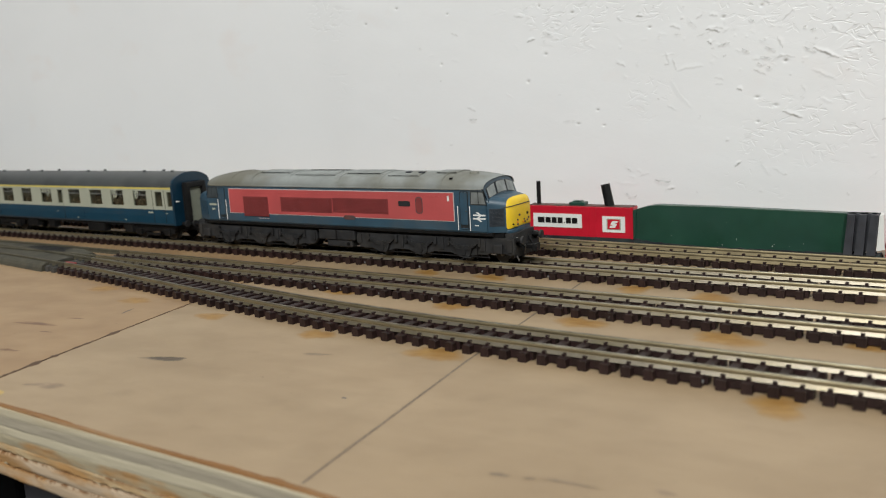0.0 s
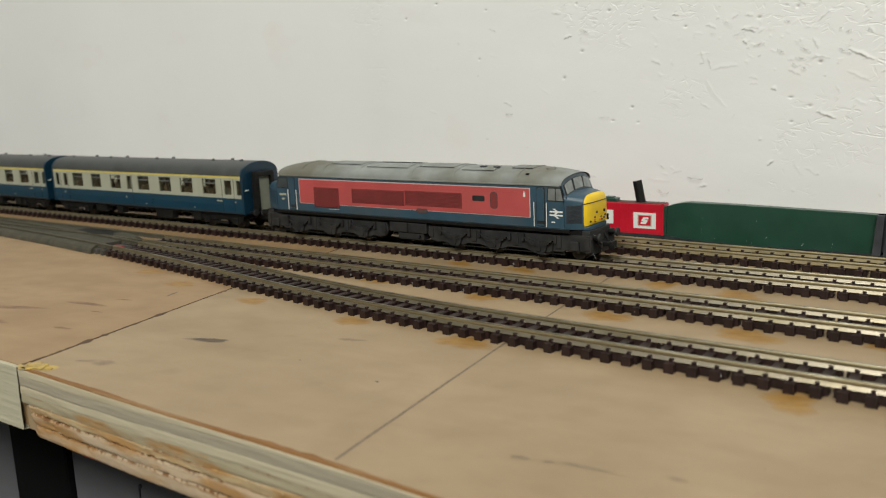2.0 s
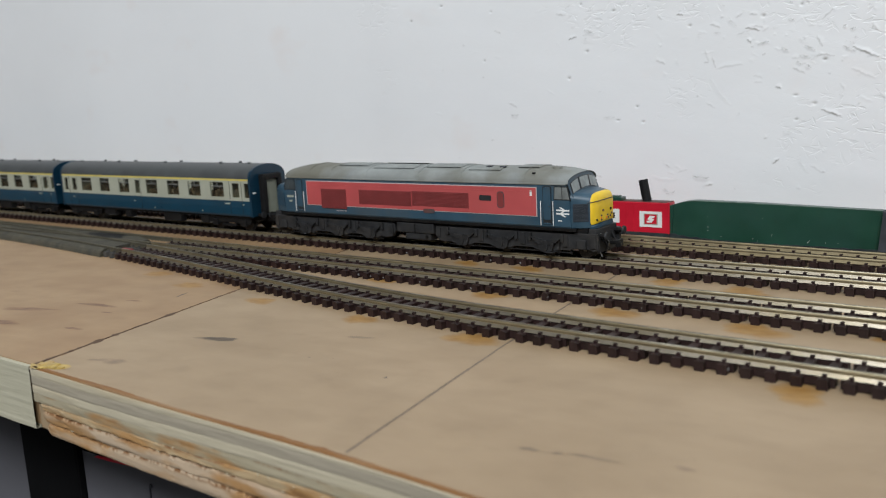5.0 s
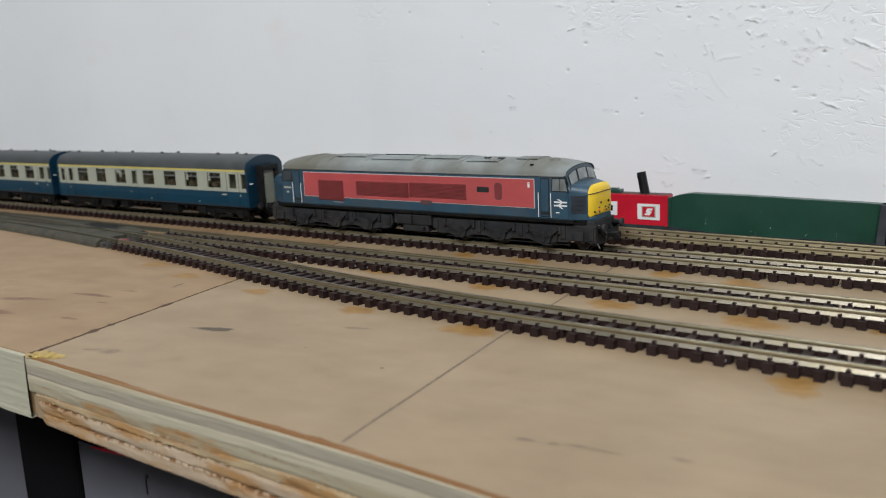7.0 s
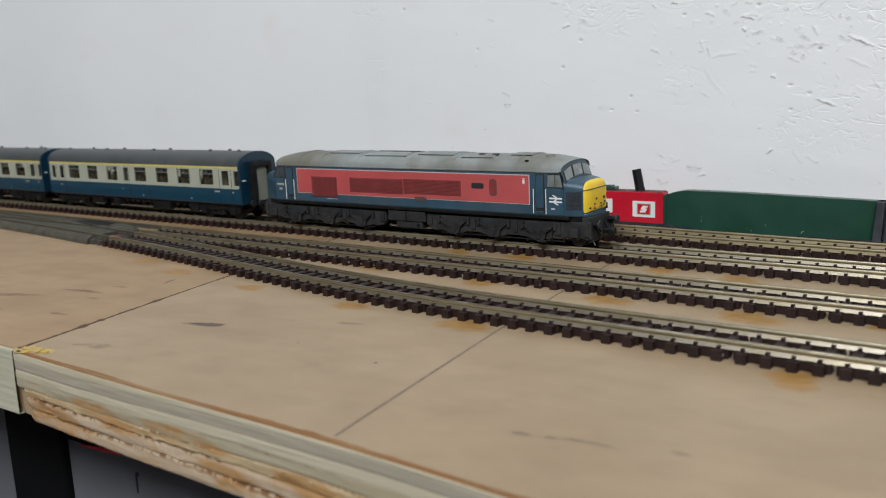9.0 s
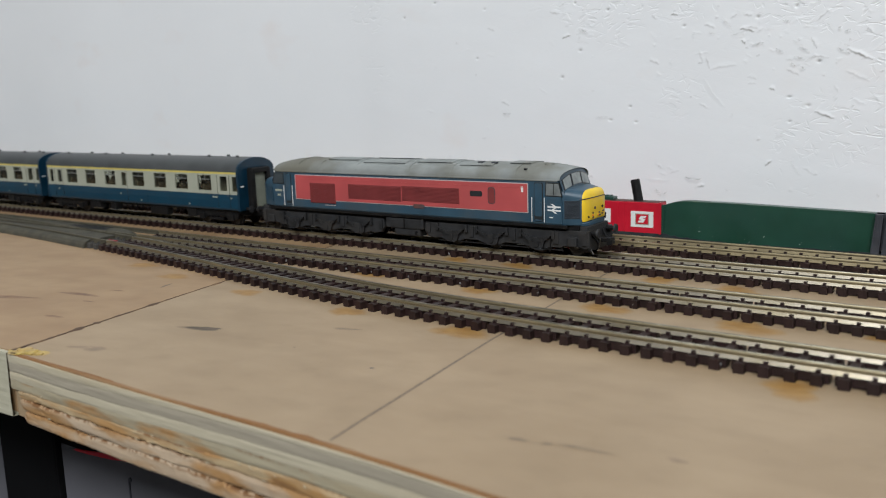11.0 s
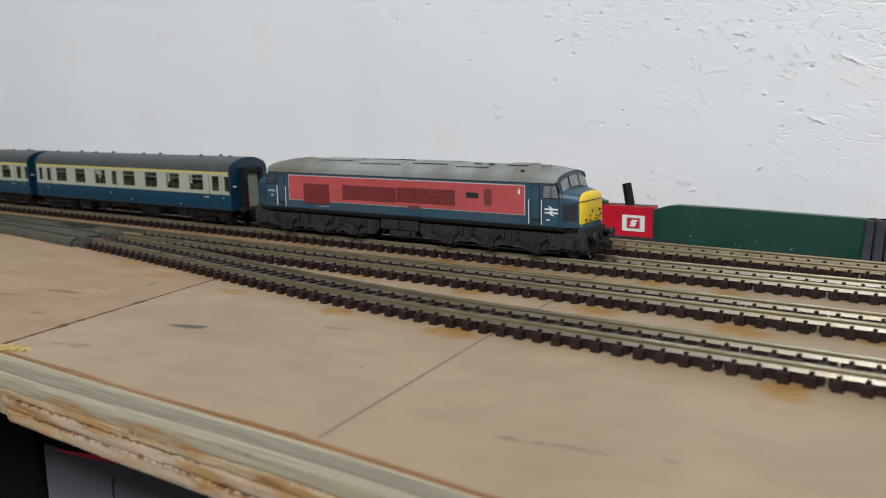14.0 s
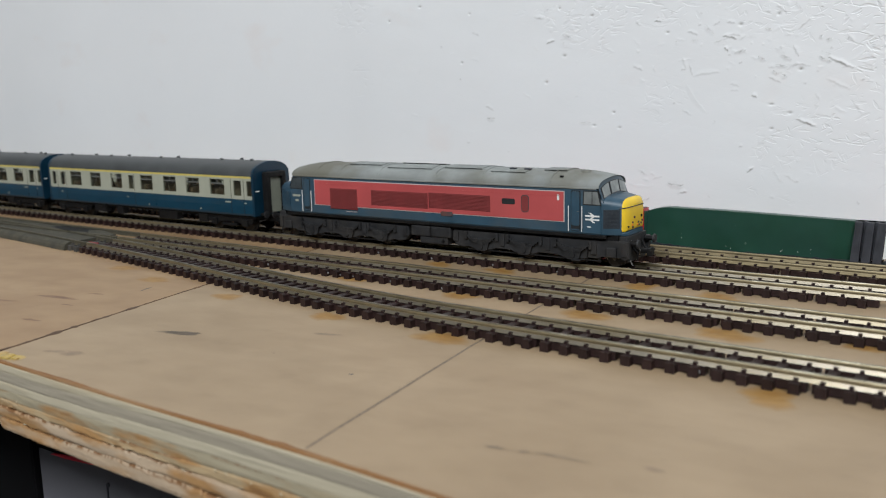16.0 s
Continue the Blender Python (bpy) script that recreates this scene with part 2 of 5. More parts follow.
def osb_white():
    m, nt, b = blank("white_painted_osb", 0.5)
    height, dent_cores = None, None
    for turn, sc, cut in ((0.30, (150, 1, 640), 0.62), (-0.45, (190, 1, 760), 0.63), (1.15, (170, 1, 640), 0.66), (0.02, (120, 1, 560), 0.64), (-0.9, (200, 1, 600), 0.66)):
        strand = stretched(nt, (sc[0], 30, sc[2]), (0, turn, 0), 1)
        step = ramp(nt, strand, cut, cut + 0.05)
        edge = ramp(nt, strand, cut + 0.07, cut + 0.10)
        height = step if height is None else mathn(nt, "MAXIMUM", height, step)
        dent_cores = edge if dent_cores is None else mathn(nt, "MAXIMUM", dent_cores, edge)
    gx = nt.nodes.new("ShaderNodeTexCoord")
    sp = nt.nodes.new("ShaderNodeSeparateXYZ")
    nt.links.new(gx.outputs["Object"], sp.inputs[0])
    where = stretched(nt, (16, 16, 22), (0, 0.4, 0), 4)
    side = nt.nodes.new("ShaderNodeMapRange")
    side.inputs[1].default_value, side.inputs[2].default_value = -0.14, 0.08
    nt.links.new(sp.outputs[0], side.inputs[0])
    up = nt.nodes.new("ShaderNodeMapRange")
    up.inputs[1].default_value, up.inputs[2].default_value = 0.02, 0.09
    nt.links.new(sp.outputs[2], up.inputs[0])
    lift = mathn(nt, "MULTIPLY", side.outputs[0], mathn(nt, "ADD", up.outputs[0], 0.5))
    mask = ramp(nt, mathn(nt, "ADD", where, mathn(nt, "MULTIPLY", lift, 0.19)), 0.63, 0.85)
    fine = stretched(nt, (330, 330, 330), (0, 0, 0), 5)
    wave = stretched(nt, (45, 45, 80), (0, 0.3, 0), 3)
    h = mathn(nt, "MULTIPLY", mathn(nt, "MULTIPLY", height, mathn(nt, "ADD", mask, 0.02)), -1)
    h = mathn(nt, "ADD", h, mathn(nt, "MULTIPLY", fine, 0.10))
    h = mathn(nt, "ADD", h, mathn(nt, "MULTIPLY", wave, mathn(nt, "ADD", mathn(nt, "MULTIPLY", mask, 0.9), 0.35)))
    tone = stretched(nt, (8, 8, 12), (0, 0, 0), 5)
    col = ramp(nt, tone, 0.3, 0.7, (0.79, 0.80, 0.81), (0.835, 0.845, 0.855))
    pink = stretched(nt, (26, 26, 40), (0, 0.2, 0), 4)
    col = mixc(nt, mathn(nt, "MULTIPLY", ramp(nt, pink, 0.62, 0.75), 0.35), col, (0.78, 0.71, 0.68))
    # strand dents turn greyer towards their middle
    col = mixc(nt, mathn(nt, "MULTIPLY", mathn(nt, "MULTIPLY", dent_cores, mask), 0.3), col, (0.40, 0.38, 0.36))
    # dark grey at flake edges and pits: painted shade as well as bare strand
    bare_and_shade = nt.nodes.new("ShaderNodeAttribute")
    bare_and_shade.attribute_name = "bare_and_shade"
    col = mixc(nt, mathn(nt, "MULTIPLY", bare_and_shade.outputs["Fac"], 0.9), col, (0.22, 0.205, 0.19))
    nt.links.new(col, b.inputs["Base Color"])
    relief(nt, b, h, 0.36, 0.0008)
    return m


M_WALL = osb_white()
M_ROOM = mat("plain_room_paint", (0.38, 0.38, 0.38), 0.8, var=0.04, scale=3, bump=0)
M_FLOOR = mat("dark_floor", (0.12, 0.115, 0.11), 0.7, var=0.2, scale=12, bump=0)
M_SLEEPER = mat("dark_brown_plastic", (0.021, 0.0105, 0.0098), 0.45, var=0.3, scale=900, bump=0.25, island=0.25, spec=0.35)
M_SLEEPER_GREY = mat("grey_dusted_plastic", (0.05, 0.047, 0.042), 0.8, var=0.3, scale=500, bump=0.3, island=0.15)
M_RAIL = mat("tarnished_rail", (0.30, 0.243, 0.142), 0.45, 0.65, var=0.14, scale=180, bump=0.08, dirt=(0.23, 0.185, 0.11), dirt_at=0.56)
M_RAILHEAD = mat("polished_rail_head", (0.36, 0.33, 0.25), 0.42, 1.0, var=0.15, scale=420, bump=0.12, dirt=(0.19, 0.165, 0.11), dirt_at=0.46)
M_RAILFOOT = mat("bright_rail_foot", (0.232, 0.202, 0.155), 0.33, 0.6, var=0.1, scale=200, bump=0.015, dirt=(0.20, 0.165, 0.10), dirt_at=0.6)
M_RAIL_GREY = mat("grey_dusted_rail", (0.082, 0.072, 0.048), 0.65, 0.3, var=0.2, scale=300)
M_BED = mat("grey_ballast_bed", (0.066, 0.060, 0.042), 0.9, var=0.3, scale=300, bump=0.4, dirt=(0.036, 0.034, 0.027), dirt_at=0.58)
M_YGLUE = mat("yellow_glue", (0.46, 0.32, 0.085), 0.45, var=0.25, scale=500, bump=0.5, dirt=(0.42, 0.28, 0.12), dirt_at=0.58)
M_PENCIL = mat("pencil_graphite", (0.155, 0.115, 0.078), 0.6, var=0.3, scale=900, bump=0, dirt=(0.22, 0.165, 0.115), dirt_at=0.6)
M_BLUE = mat("rail_blue_paint", (0.029, 0.070, 0.106), 0.42, var=0.18, scale=160, bump=0.05, dirt=(0.06, 0.075, 0.085), dirt_at=0.6)
M_COACHBLUE = mat("coach_blue_paint", (0.003, 0.040, 0.074), 0.32, var=0.12, scale=160, bump=0.03)
M_VENT = mat("window_vent_bar", (0.17, 0.175, 0.16), 0.5, var=0.1, bump=0)
M_COACHEND = mat("coach_end_paint", (0.003, 0.026, 0.050), 0.35, var=0.15, scale=160, bump=0.03)
M_CREAM = mat("cream_grey_paint", (0.36, 0.37, 0.295), 0.4, var=0.06, scale=160, bump=0.03)
M_LINE_YELLOW = mat("yellow_line_paint", (0.60, 0.50, 0.13), 0.4, var=0.08, scale=160, bump=0)
M_ROOF = mat("weathered_grey_roof", (0.235, 0.25, 0.24), 0.6, var=0.2, scale=110, bump=0.12, dirt=(0.15, 0.145, 0.115), dirt_at=0.56, dirt_w=0.1)
M_COACHROOF = mat("dark_grey_roof", (0.062, 0.066, 0.066), 0.5, var=0.2, scale=140, bump=0.05)
M_RED = mat("faded_red_panel", (0.455, 0.077, 0.078), 0.5, var=0.1, scale=90, bump=0.05, dirt=(0.38, 0.075, 0.072), dirt_at=0.62)
M_BORDER = mat("dulled_white_line", (0.46, 0.40, 0.39), 0.5, var=0.15, scale=200, bump=0)
# side panes: light grey base paints in what the glass reflects
M_CABSIDE = mat("cab_side_glazing_with_reflection", (0.19, 0.205, 0.20), 0.08, var=0.3, scale=200, bump=0)
M_CABDARK = mat("dark_cab_glazing", (0.045, 0.055, 0.06), 0.1, var=0.3, scale=200, bump=0)
M_DARKRED = mat("dark_red_grille", (0.20, 0.032, 0.032), 0.6, var=0.12, scale=200, bump=0.2)
M_YELLOW = mat("warning_yellow_paint", (0.80, 0.54, 0.025), 0.42, var=0.08, scale=160, bump=0.04, dirt=(0.60, 0.38, 0.03), dirt_at=0.66)
M_WHITE = mat("white_print", (0.74, 0.74, 0.72), 0.5, var=0.04, bump=0)
M_BLACK = mat("black_chassis", (0.007, 0.007, 0.0075), 0.5, spec=0.22, var=0.35, scale=500, bump=0.3, dirt=(0.013, 0.0125, 0.012), dirt_at=0.6)
M_NOSEGRILLE = mat("navy_grille", (0.02, 0.027, 0.036), 0.5, var=0.2, scale=400, bump=0.2)
M_GASKET = mat("black_gasket", (0.018, 0.02, 0.022), 0.5, var=0.1, bump=0)
M_GREYFRAME = mat("grey_bogie_frame", (0.021, 0.0215, 0.023), 0.6, spec=0.3, var=0.4, scale=350, bump=0.35, dirt=(0.036, 0.033, 0.03), dirt_at=0.6)
M_WHEEL = mat("dirty_dark_wheel", (0.03, 0.027, 0.024), 0.5, 0.4, var=0.3, scale=600, bump=0.2)
M_STEEL = mat("wheel_steel", (0.16, 0.155, 0.145), 0.4, 1.0, var=0.15, bump=0.05)
# windscreens: base colour raised to paint in the reflected white wall
M_CABGLASS = mat("cab_glazing_with_reflection", (0.24, 0.265, 0.26), 0.08, var=0.35, scale=200, bump=0)
M_GREEN = mat("dark_green_card", (0.014, 0.056, 0.036), 0.32, var=0.25, scale=90, bump=0.15, dirt=(0.022, 0.064, 0.050), dirt_at=0.56)
M_HUTRED = mat("bright_red_card", (0.52, 0.010, 0.028), 0.38, var=0.1, scale=150, bump=0.1)
M_BASE = mat("dark_navy_card", (0.012, 0.015, 0.02), 0.6, var=0.4, scale=300, bump=0.4, dirt=(0.03, 0.05, 0.045), dirt_at=0.6)
M_GREENEDGE = mat("pale_green_edge", (0.10, 0.17, 0.13), 0.6, var=0.3, scale=400, bump=0.1, dirt=(0.03, 0.08, 0.06), dirt_at=0.5)
M_SEAT = mat("dark_brown_seats", (0.085, 0.075, 0.055), 0.7, var=0.2, scale=300, bump=0)
M_PANE = clear_pane("coach_window_pane", (0.82, 0.83, 0.78), 0.08)
M_CHARCOAL = mat("charcoal_card", (0.036, 0.038, 0.046), 0.6, var=0.25, scale=300, bump=0.3)
M_ROOFDARK = mat("dark_red_brown_card", (0.09, 0.03, 0.025), 0.6, var=0.3, scale=300, bump=0.2, dirt=(0.03, 0.06, 0.035), dirt_at=0.55)
M_PAPER = mat("label_paper", (0.74, 0.75, 0.72), 0.6, var=0.04, scale=200, bump=0.03)
M_BEAD = mat("pale_hard_glue", (0.17, 0.165, 0.165), 0.25, var=0.2, scale=900, bump=0.1)
M_TAN = mat("gangway_panel", (0.36, 0.38, 0.31), 0.6, var=0.08, bump=0.03)
# darker copy of M_TAN with the shade between the coach ends in its colour
M_GANGWAY = mat("shaded_gangway_panel", (0.22, 0.235, 0.185), 0.6, var=0.12, bump=0.03)
M_ORANGE = mat("orange_lamp", (0.75, 0.22, 0.03), 0.3, var=0.1, bump=0)
M_CRATE = mat("grey_storage_box", (0.13, 0.128, 0.142), 0.6, var=0.08, scale=30, bump=0.05)
M_RIM = mat("red_box_rim", (0.80, 0.02, 0.05), 0.4, var=0.08, scale=60, bump=0.02)
M_REDSPOT = mat("dark_red_plastic", (0.26, 0.02, 0.02), 0.5, var=0.2, scale=600, bump=0.1)
M_SOOT = mat("sooty_brown_stain", (0.10, 0.045, 0.04), 0.6, var=0.3, scale=500, bump=0.1, dirt=(0.05, 0.06, 0.07), dirt_at=0.55)
# black of the leg, also used for the drawn shadow over the red strip
M_LEG_AND_SHADOW = mat("black_leg_and_shadow_strip", (0.004, 0.004, 0.0045), 0.7, var=0.2, scale=40, bump=0.05, spec=0.1)


# ---- mesh helpers, in mm ----
def part(name, bm, material, parent=None, label="", smooth=False):
    """Links a bmesh, given in mm, as one mesh object."""
    for v in bm.verts:
        v.co *= MM
    bmesh.ops.recalc_face_normals(bm, faces=bm.faces)
    me = bpy.data.meshes.new(name)
    bm.to_mesh(me)
    bm.free()
    me.materials.append(material)
    if smooth:
        for p in me.polygons:
            p.use_smooth = True
        me.set_sharp_from_angle(angle=radians(38))
    ob = new(name, me)
    ob.parent = parent
    if label:
        tagged(ob, label)
    return ob


def thing(name, label, category, group="", kind="", at=(0, 0, 0)):
    ob = new(name)
    ob.empty_display_size = 0.01
    ob.location = [c * MM for c in at]
    return tagged(ob, label, category, group, kind)


def add_box(bm, x0, x1, y0, y1, z0, z1, bevel=0.0):
    vs = [bm.verts.new((x, y, z)) for x in (x0, x1) for y in (y0, y1) for z in (z0, z1)]
    fs = [bm.faces.new([vs[i] for i in f]) for f in ((0, 1, 3, 2), (4, 6, 7, 5), (0, 4, 5, 1), (2, 3, 7, 6), (0, 2, 6, 4), (1, 5, 7, 3))]
    if bevel:
        es = list({e for f in fs for e in f.edges})
        bmesh.ops.bevel(bm, geom=es, offset=bevel, segments=2, affect="EDGES", profile=0.6)
    return bm


def box(x0, x1, y0, y1, z0, z1, bevel=0.0):
    return add_box(bmesh.new(), x0, x1, y0, y1, z0, z1, bevel)


def add_rod(bm, a, b, r, r2=None, seg=12):
    a, b = Vector(a), Vector(b)
    way = b - a
    q = way.to_track_quat("Z", "Y")
    rings = []
    for c, rad in ((a, r), (b, r if r2 is None else r2)):
        rings.append([bm.verts.new(c + q @ Vector((rad * math.cos(k * math.tau / seg), rad * math.sin(k * math.tau / seg), 0))) for k in range(seg)])
    for k in range(seg):
        bm.faces.new((rings[0][k], rings[0][(k + 1) % seg], rings[1][(k + 1) % seg], rings[1][k]))
    bm.faces.new(rings[0][::-1])
    bm.faces.new(rings[1])
    return bm


def rod(a, b, r, r2=None, seg=12):
    return add_rod(bmesh.new(), a, b, r, r2, seg)


def add_loft(bm, rings, closed=True, caps=True):
    vs = [[bm.verts.new(p) for p in ring] for ring in rings]
    n = len(vs[0])
    for a, b in zip(vs, vs[1:]):
        for k in range(n if closed else n - 1):
            bm.faces.new((a[k], a[(k + 1) % n], b[(k + 1) % n], b[k]))
    if caps:
        bm.faces.new(vs[0][::-1])
        bm.faces.new(vs[-1])
    return bm


def loft(rings, closed=True, caps=True):
    return add_loft(bmesh.new(), rings, closed, caps)


def add_prism(bm, pts, y0, y1):
    """An outline in x, z pushed through from y0 to y1."""
    return add_loft(bm, [[(x, y0, z) for x, z in pts], [(x, y1, z) for x, z in pts]])


def prism(pts, y0, y1):
    return add_prism(bmesh.new(), pts, y0, y1)


def rounded(x0, x1, z0, z1, r, n=4):
    pts = []
    for cx, cz, a in ((x1 - r, z1 - r, 0), (x0 + r, z1 - r, 90), (x0 + r, z0 + r, 180), (x1 - r, z0 + r, 270)):
        pts += [(cx + r * math.cos(radians(a + 90 * k / n)), cz + r * math.sin(radians(a + 90 * k / n))) for k in range(n + 1)]
    return pts


def blob(cx, cy, lx, ly, seed, turn=0.0, z=0.04, n=22, lean=0.0):
    """A thin uneven spot on the board that fades towards its rim; lean shifts its core along it."""
    rnd = random.Random(seed)
    ph = [rnd.uniform(0, 6.28) for _ in range(4)]
    bm = bmesh.new()
    fade = bm.verts.layers.float.new("fade")
    rows = []
    for size, f in ((1.25, 0.0), (1.05, 0.45), (0.8, 0.85), (0.3, 1.0)):
        row = []
        for k in range(n):
            a = k * math.tau / n
            r = size * (1 + 0.18 * math.sin(2 * a + ph[0]) + 0.12 * math.sin(3 * a + ph[1]) + 0.08 * math.sin(5 * a + ph[2]) + 0.05 * math.sin(9 * a + ph[3]))
            x, y = lx * (r * math.cos(a) + lean * (1.25 - size)), ly * r * math.sin(a)
            v = bm.verts.new((cx + x * math.cos(turn) - y * math.sin(turn), cy + x * math.sin(turn) + y * math.cos(turn), z))
            v[fade] = f
            row.append(v)
        rows.append(row)
    for a, b in zip(rows, rows[1:]):
        for k in range(n):
            bm.faces.new((a[k], a[(k + 1) % n], b[(k + 1) % n], b[k]))
    bm.faces.new(rows[-1])
    return bm


def spline(pts, step):
    """Even points on a smooth line through the given plan points (x falling)."""
    out = []
    P = [Vector((*p, 0)) for p in pts]
    for i in range(len(P) - 1):
        a, b, c, d = P[max(i - 1, 0)], P[i], P[i + 1], P[min(i + 2, len(P) - 1)]
        n = max(2, int((c - b).length / step))
        for k in range(n):
            t = k / n
            m0, m1 = (c - a) * 0.5, (d - b) * 0.5
            if i == 0:
                m0 = c - b
            if i == len(P) - 2:
                m1 = c - b
            out.append((2 * t**3 - 3 * t**2 + 1) * b + (t**3 - 2 * t**2 + t) * m0 + (-2 * t**3 + 3 * t**2) * c + (t**3 - t**2) * m1)
    out.append(P[-1])
    return out


def holed(x0, x1, z0, z1, holes, y0, y1):
    """A slab in x, z from y0 to y1 with rectangular openings through it."""
    bm = bmesh.new()
    xs = sorted({x0, x1, *[h[0] for h in holes], *[h[1] for h in holes]})
    zs = sorted({z0, z1, *[h[2] for h in holes], *[h[3] for h in holes]})
    xs, zs = [x for x in xs if x0 <= x <= x1], [z for z in zs if z0 <= z <= z1]
    open_ = lambda i, k: any(h[0] <= xs[i] < h[1] and h[2] <= zs[k] < h[3] for h in holes)
    solid = {(i, k) for i in range(len(xs) - 1) for k in range(len(zs) - 1) if not open_(i, k)}
    for i, k in solid:
        a, b, c, d = xs[i], xs[i + 1], zs[k], zs[k + 1]
        for y in (y0, y1):
            bm.faces.new([bm.verts.new((x, y, z)) for x, z in ((a, c), (b, c), (b, d), (a, d))])
        for di, dk, e in ((-1, 0, ((a, c), (a, d))), (1, 0, ((b, c), (b, d))), (0, -1, ((a, c), (b, c))), (0, 1, ((a, d), (b, d)))):
            if (i + di, k + dk) not in solid:
                bm.faces.new([bm.verts.new(p) for p in ((e[0][0], y0, e[0][1]), (e[1][0], y0, e[1][1]), (e[1][0], y1, e[1][1]), (e[0][0], y1, e[0][1]))])
    bmesh.ops.remove_doubles(bm, verts=bm.verts, dist=0.001)
    return bm


# ---- the room ----
def structure(name, bm, material, label, category):
    return tagged(part(name, bm, material), label, category, kind="structure")


wall = structure("wall_back", box(-2600, 2200, 0, 18, -900, 1600), M_WALL, "white painted strand board wall behind the layout", "wall")
wall.matrix_world = pose(0, 0.0706, 0, 0, 0, math.degrees(math.atan(0.017)))
# side walls, front wall and ceiling are unseen, added to bounce the lamp light
structure("bounce_wall_left", box(-2620, -2600, -2600, 60, -900, 1600), M_ROOM, "unseen plain pale side wall, added to bounce light", "wall")
structure("bounce_wall_right", box(2200, 2220, -2600, 100, -900, 1600), M_ROOM, "unseen plain pale side wall, added to bounce light", "wall")
structure("bounce_wall_front", box(-2620, 2220, -2620, -2600, -900, 1600), M_ROOM, "unseen plain pale front wall, added to bounce light", "wall")
structure("ceiling", box(-2620, 2220, -2620, 120, 1600, 1620), M_ROOM, "unseen plain pale ceiling, added to bounce light", "ceiling")
structure("floor", box(-2620, 2220, -2620, 120, -920, -900), M_FLOOR, "dark plain floor under the layout", "floor")


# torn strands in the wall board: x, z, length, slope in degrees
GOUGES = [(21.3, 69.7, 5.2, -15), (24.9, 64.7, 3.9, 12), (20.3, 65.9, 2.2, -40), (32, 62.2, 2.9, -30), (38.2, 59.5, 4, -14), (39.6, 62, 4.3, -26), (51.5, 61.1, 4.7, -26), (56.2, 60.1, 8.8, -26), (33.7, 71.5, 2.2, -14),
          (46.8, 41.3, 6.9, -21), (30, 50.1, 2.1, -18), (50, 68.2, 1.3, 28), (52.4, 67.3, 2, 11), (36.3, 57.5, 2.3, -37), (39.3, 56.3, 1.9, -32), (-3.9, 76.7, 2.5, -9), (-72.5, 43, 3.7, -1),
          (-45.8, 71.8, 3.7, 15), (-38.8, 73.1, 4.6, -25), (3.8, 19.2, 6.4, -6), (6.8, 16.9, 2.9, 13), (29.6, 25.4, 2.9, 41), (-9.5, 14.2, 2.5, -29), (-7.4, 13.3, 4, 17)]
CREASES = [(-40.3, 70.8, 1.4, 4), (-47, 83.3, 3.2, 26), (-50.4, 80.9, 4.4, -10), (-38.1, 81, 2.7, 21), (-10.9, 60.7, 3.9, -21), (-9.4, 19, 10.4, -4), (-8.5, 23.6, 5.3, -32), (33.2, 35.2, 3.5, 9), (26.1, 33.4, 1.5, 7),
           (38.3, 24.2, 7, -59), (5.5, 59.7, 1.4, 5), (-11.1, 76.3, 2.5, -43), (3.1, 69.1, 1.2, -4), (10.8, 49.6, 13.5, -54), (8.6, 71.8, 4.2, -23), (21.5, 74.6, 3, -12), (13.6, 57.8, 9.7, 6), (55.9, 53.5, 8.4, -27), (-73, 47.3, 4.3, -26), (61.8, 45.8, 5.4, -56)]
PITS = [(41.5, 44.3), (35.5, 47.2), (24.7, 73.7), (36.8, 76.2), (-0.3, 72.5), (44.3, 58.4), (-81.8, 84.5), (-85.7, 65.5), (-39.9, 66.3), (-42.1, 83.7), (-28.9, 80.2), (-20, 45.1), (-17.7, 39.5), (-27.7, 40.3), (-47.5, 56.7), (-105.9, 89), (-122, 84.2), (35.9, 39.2)]


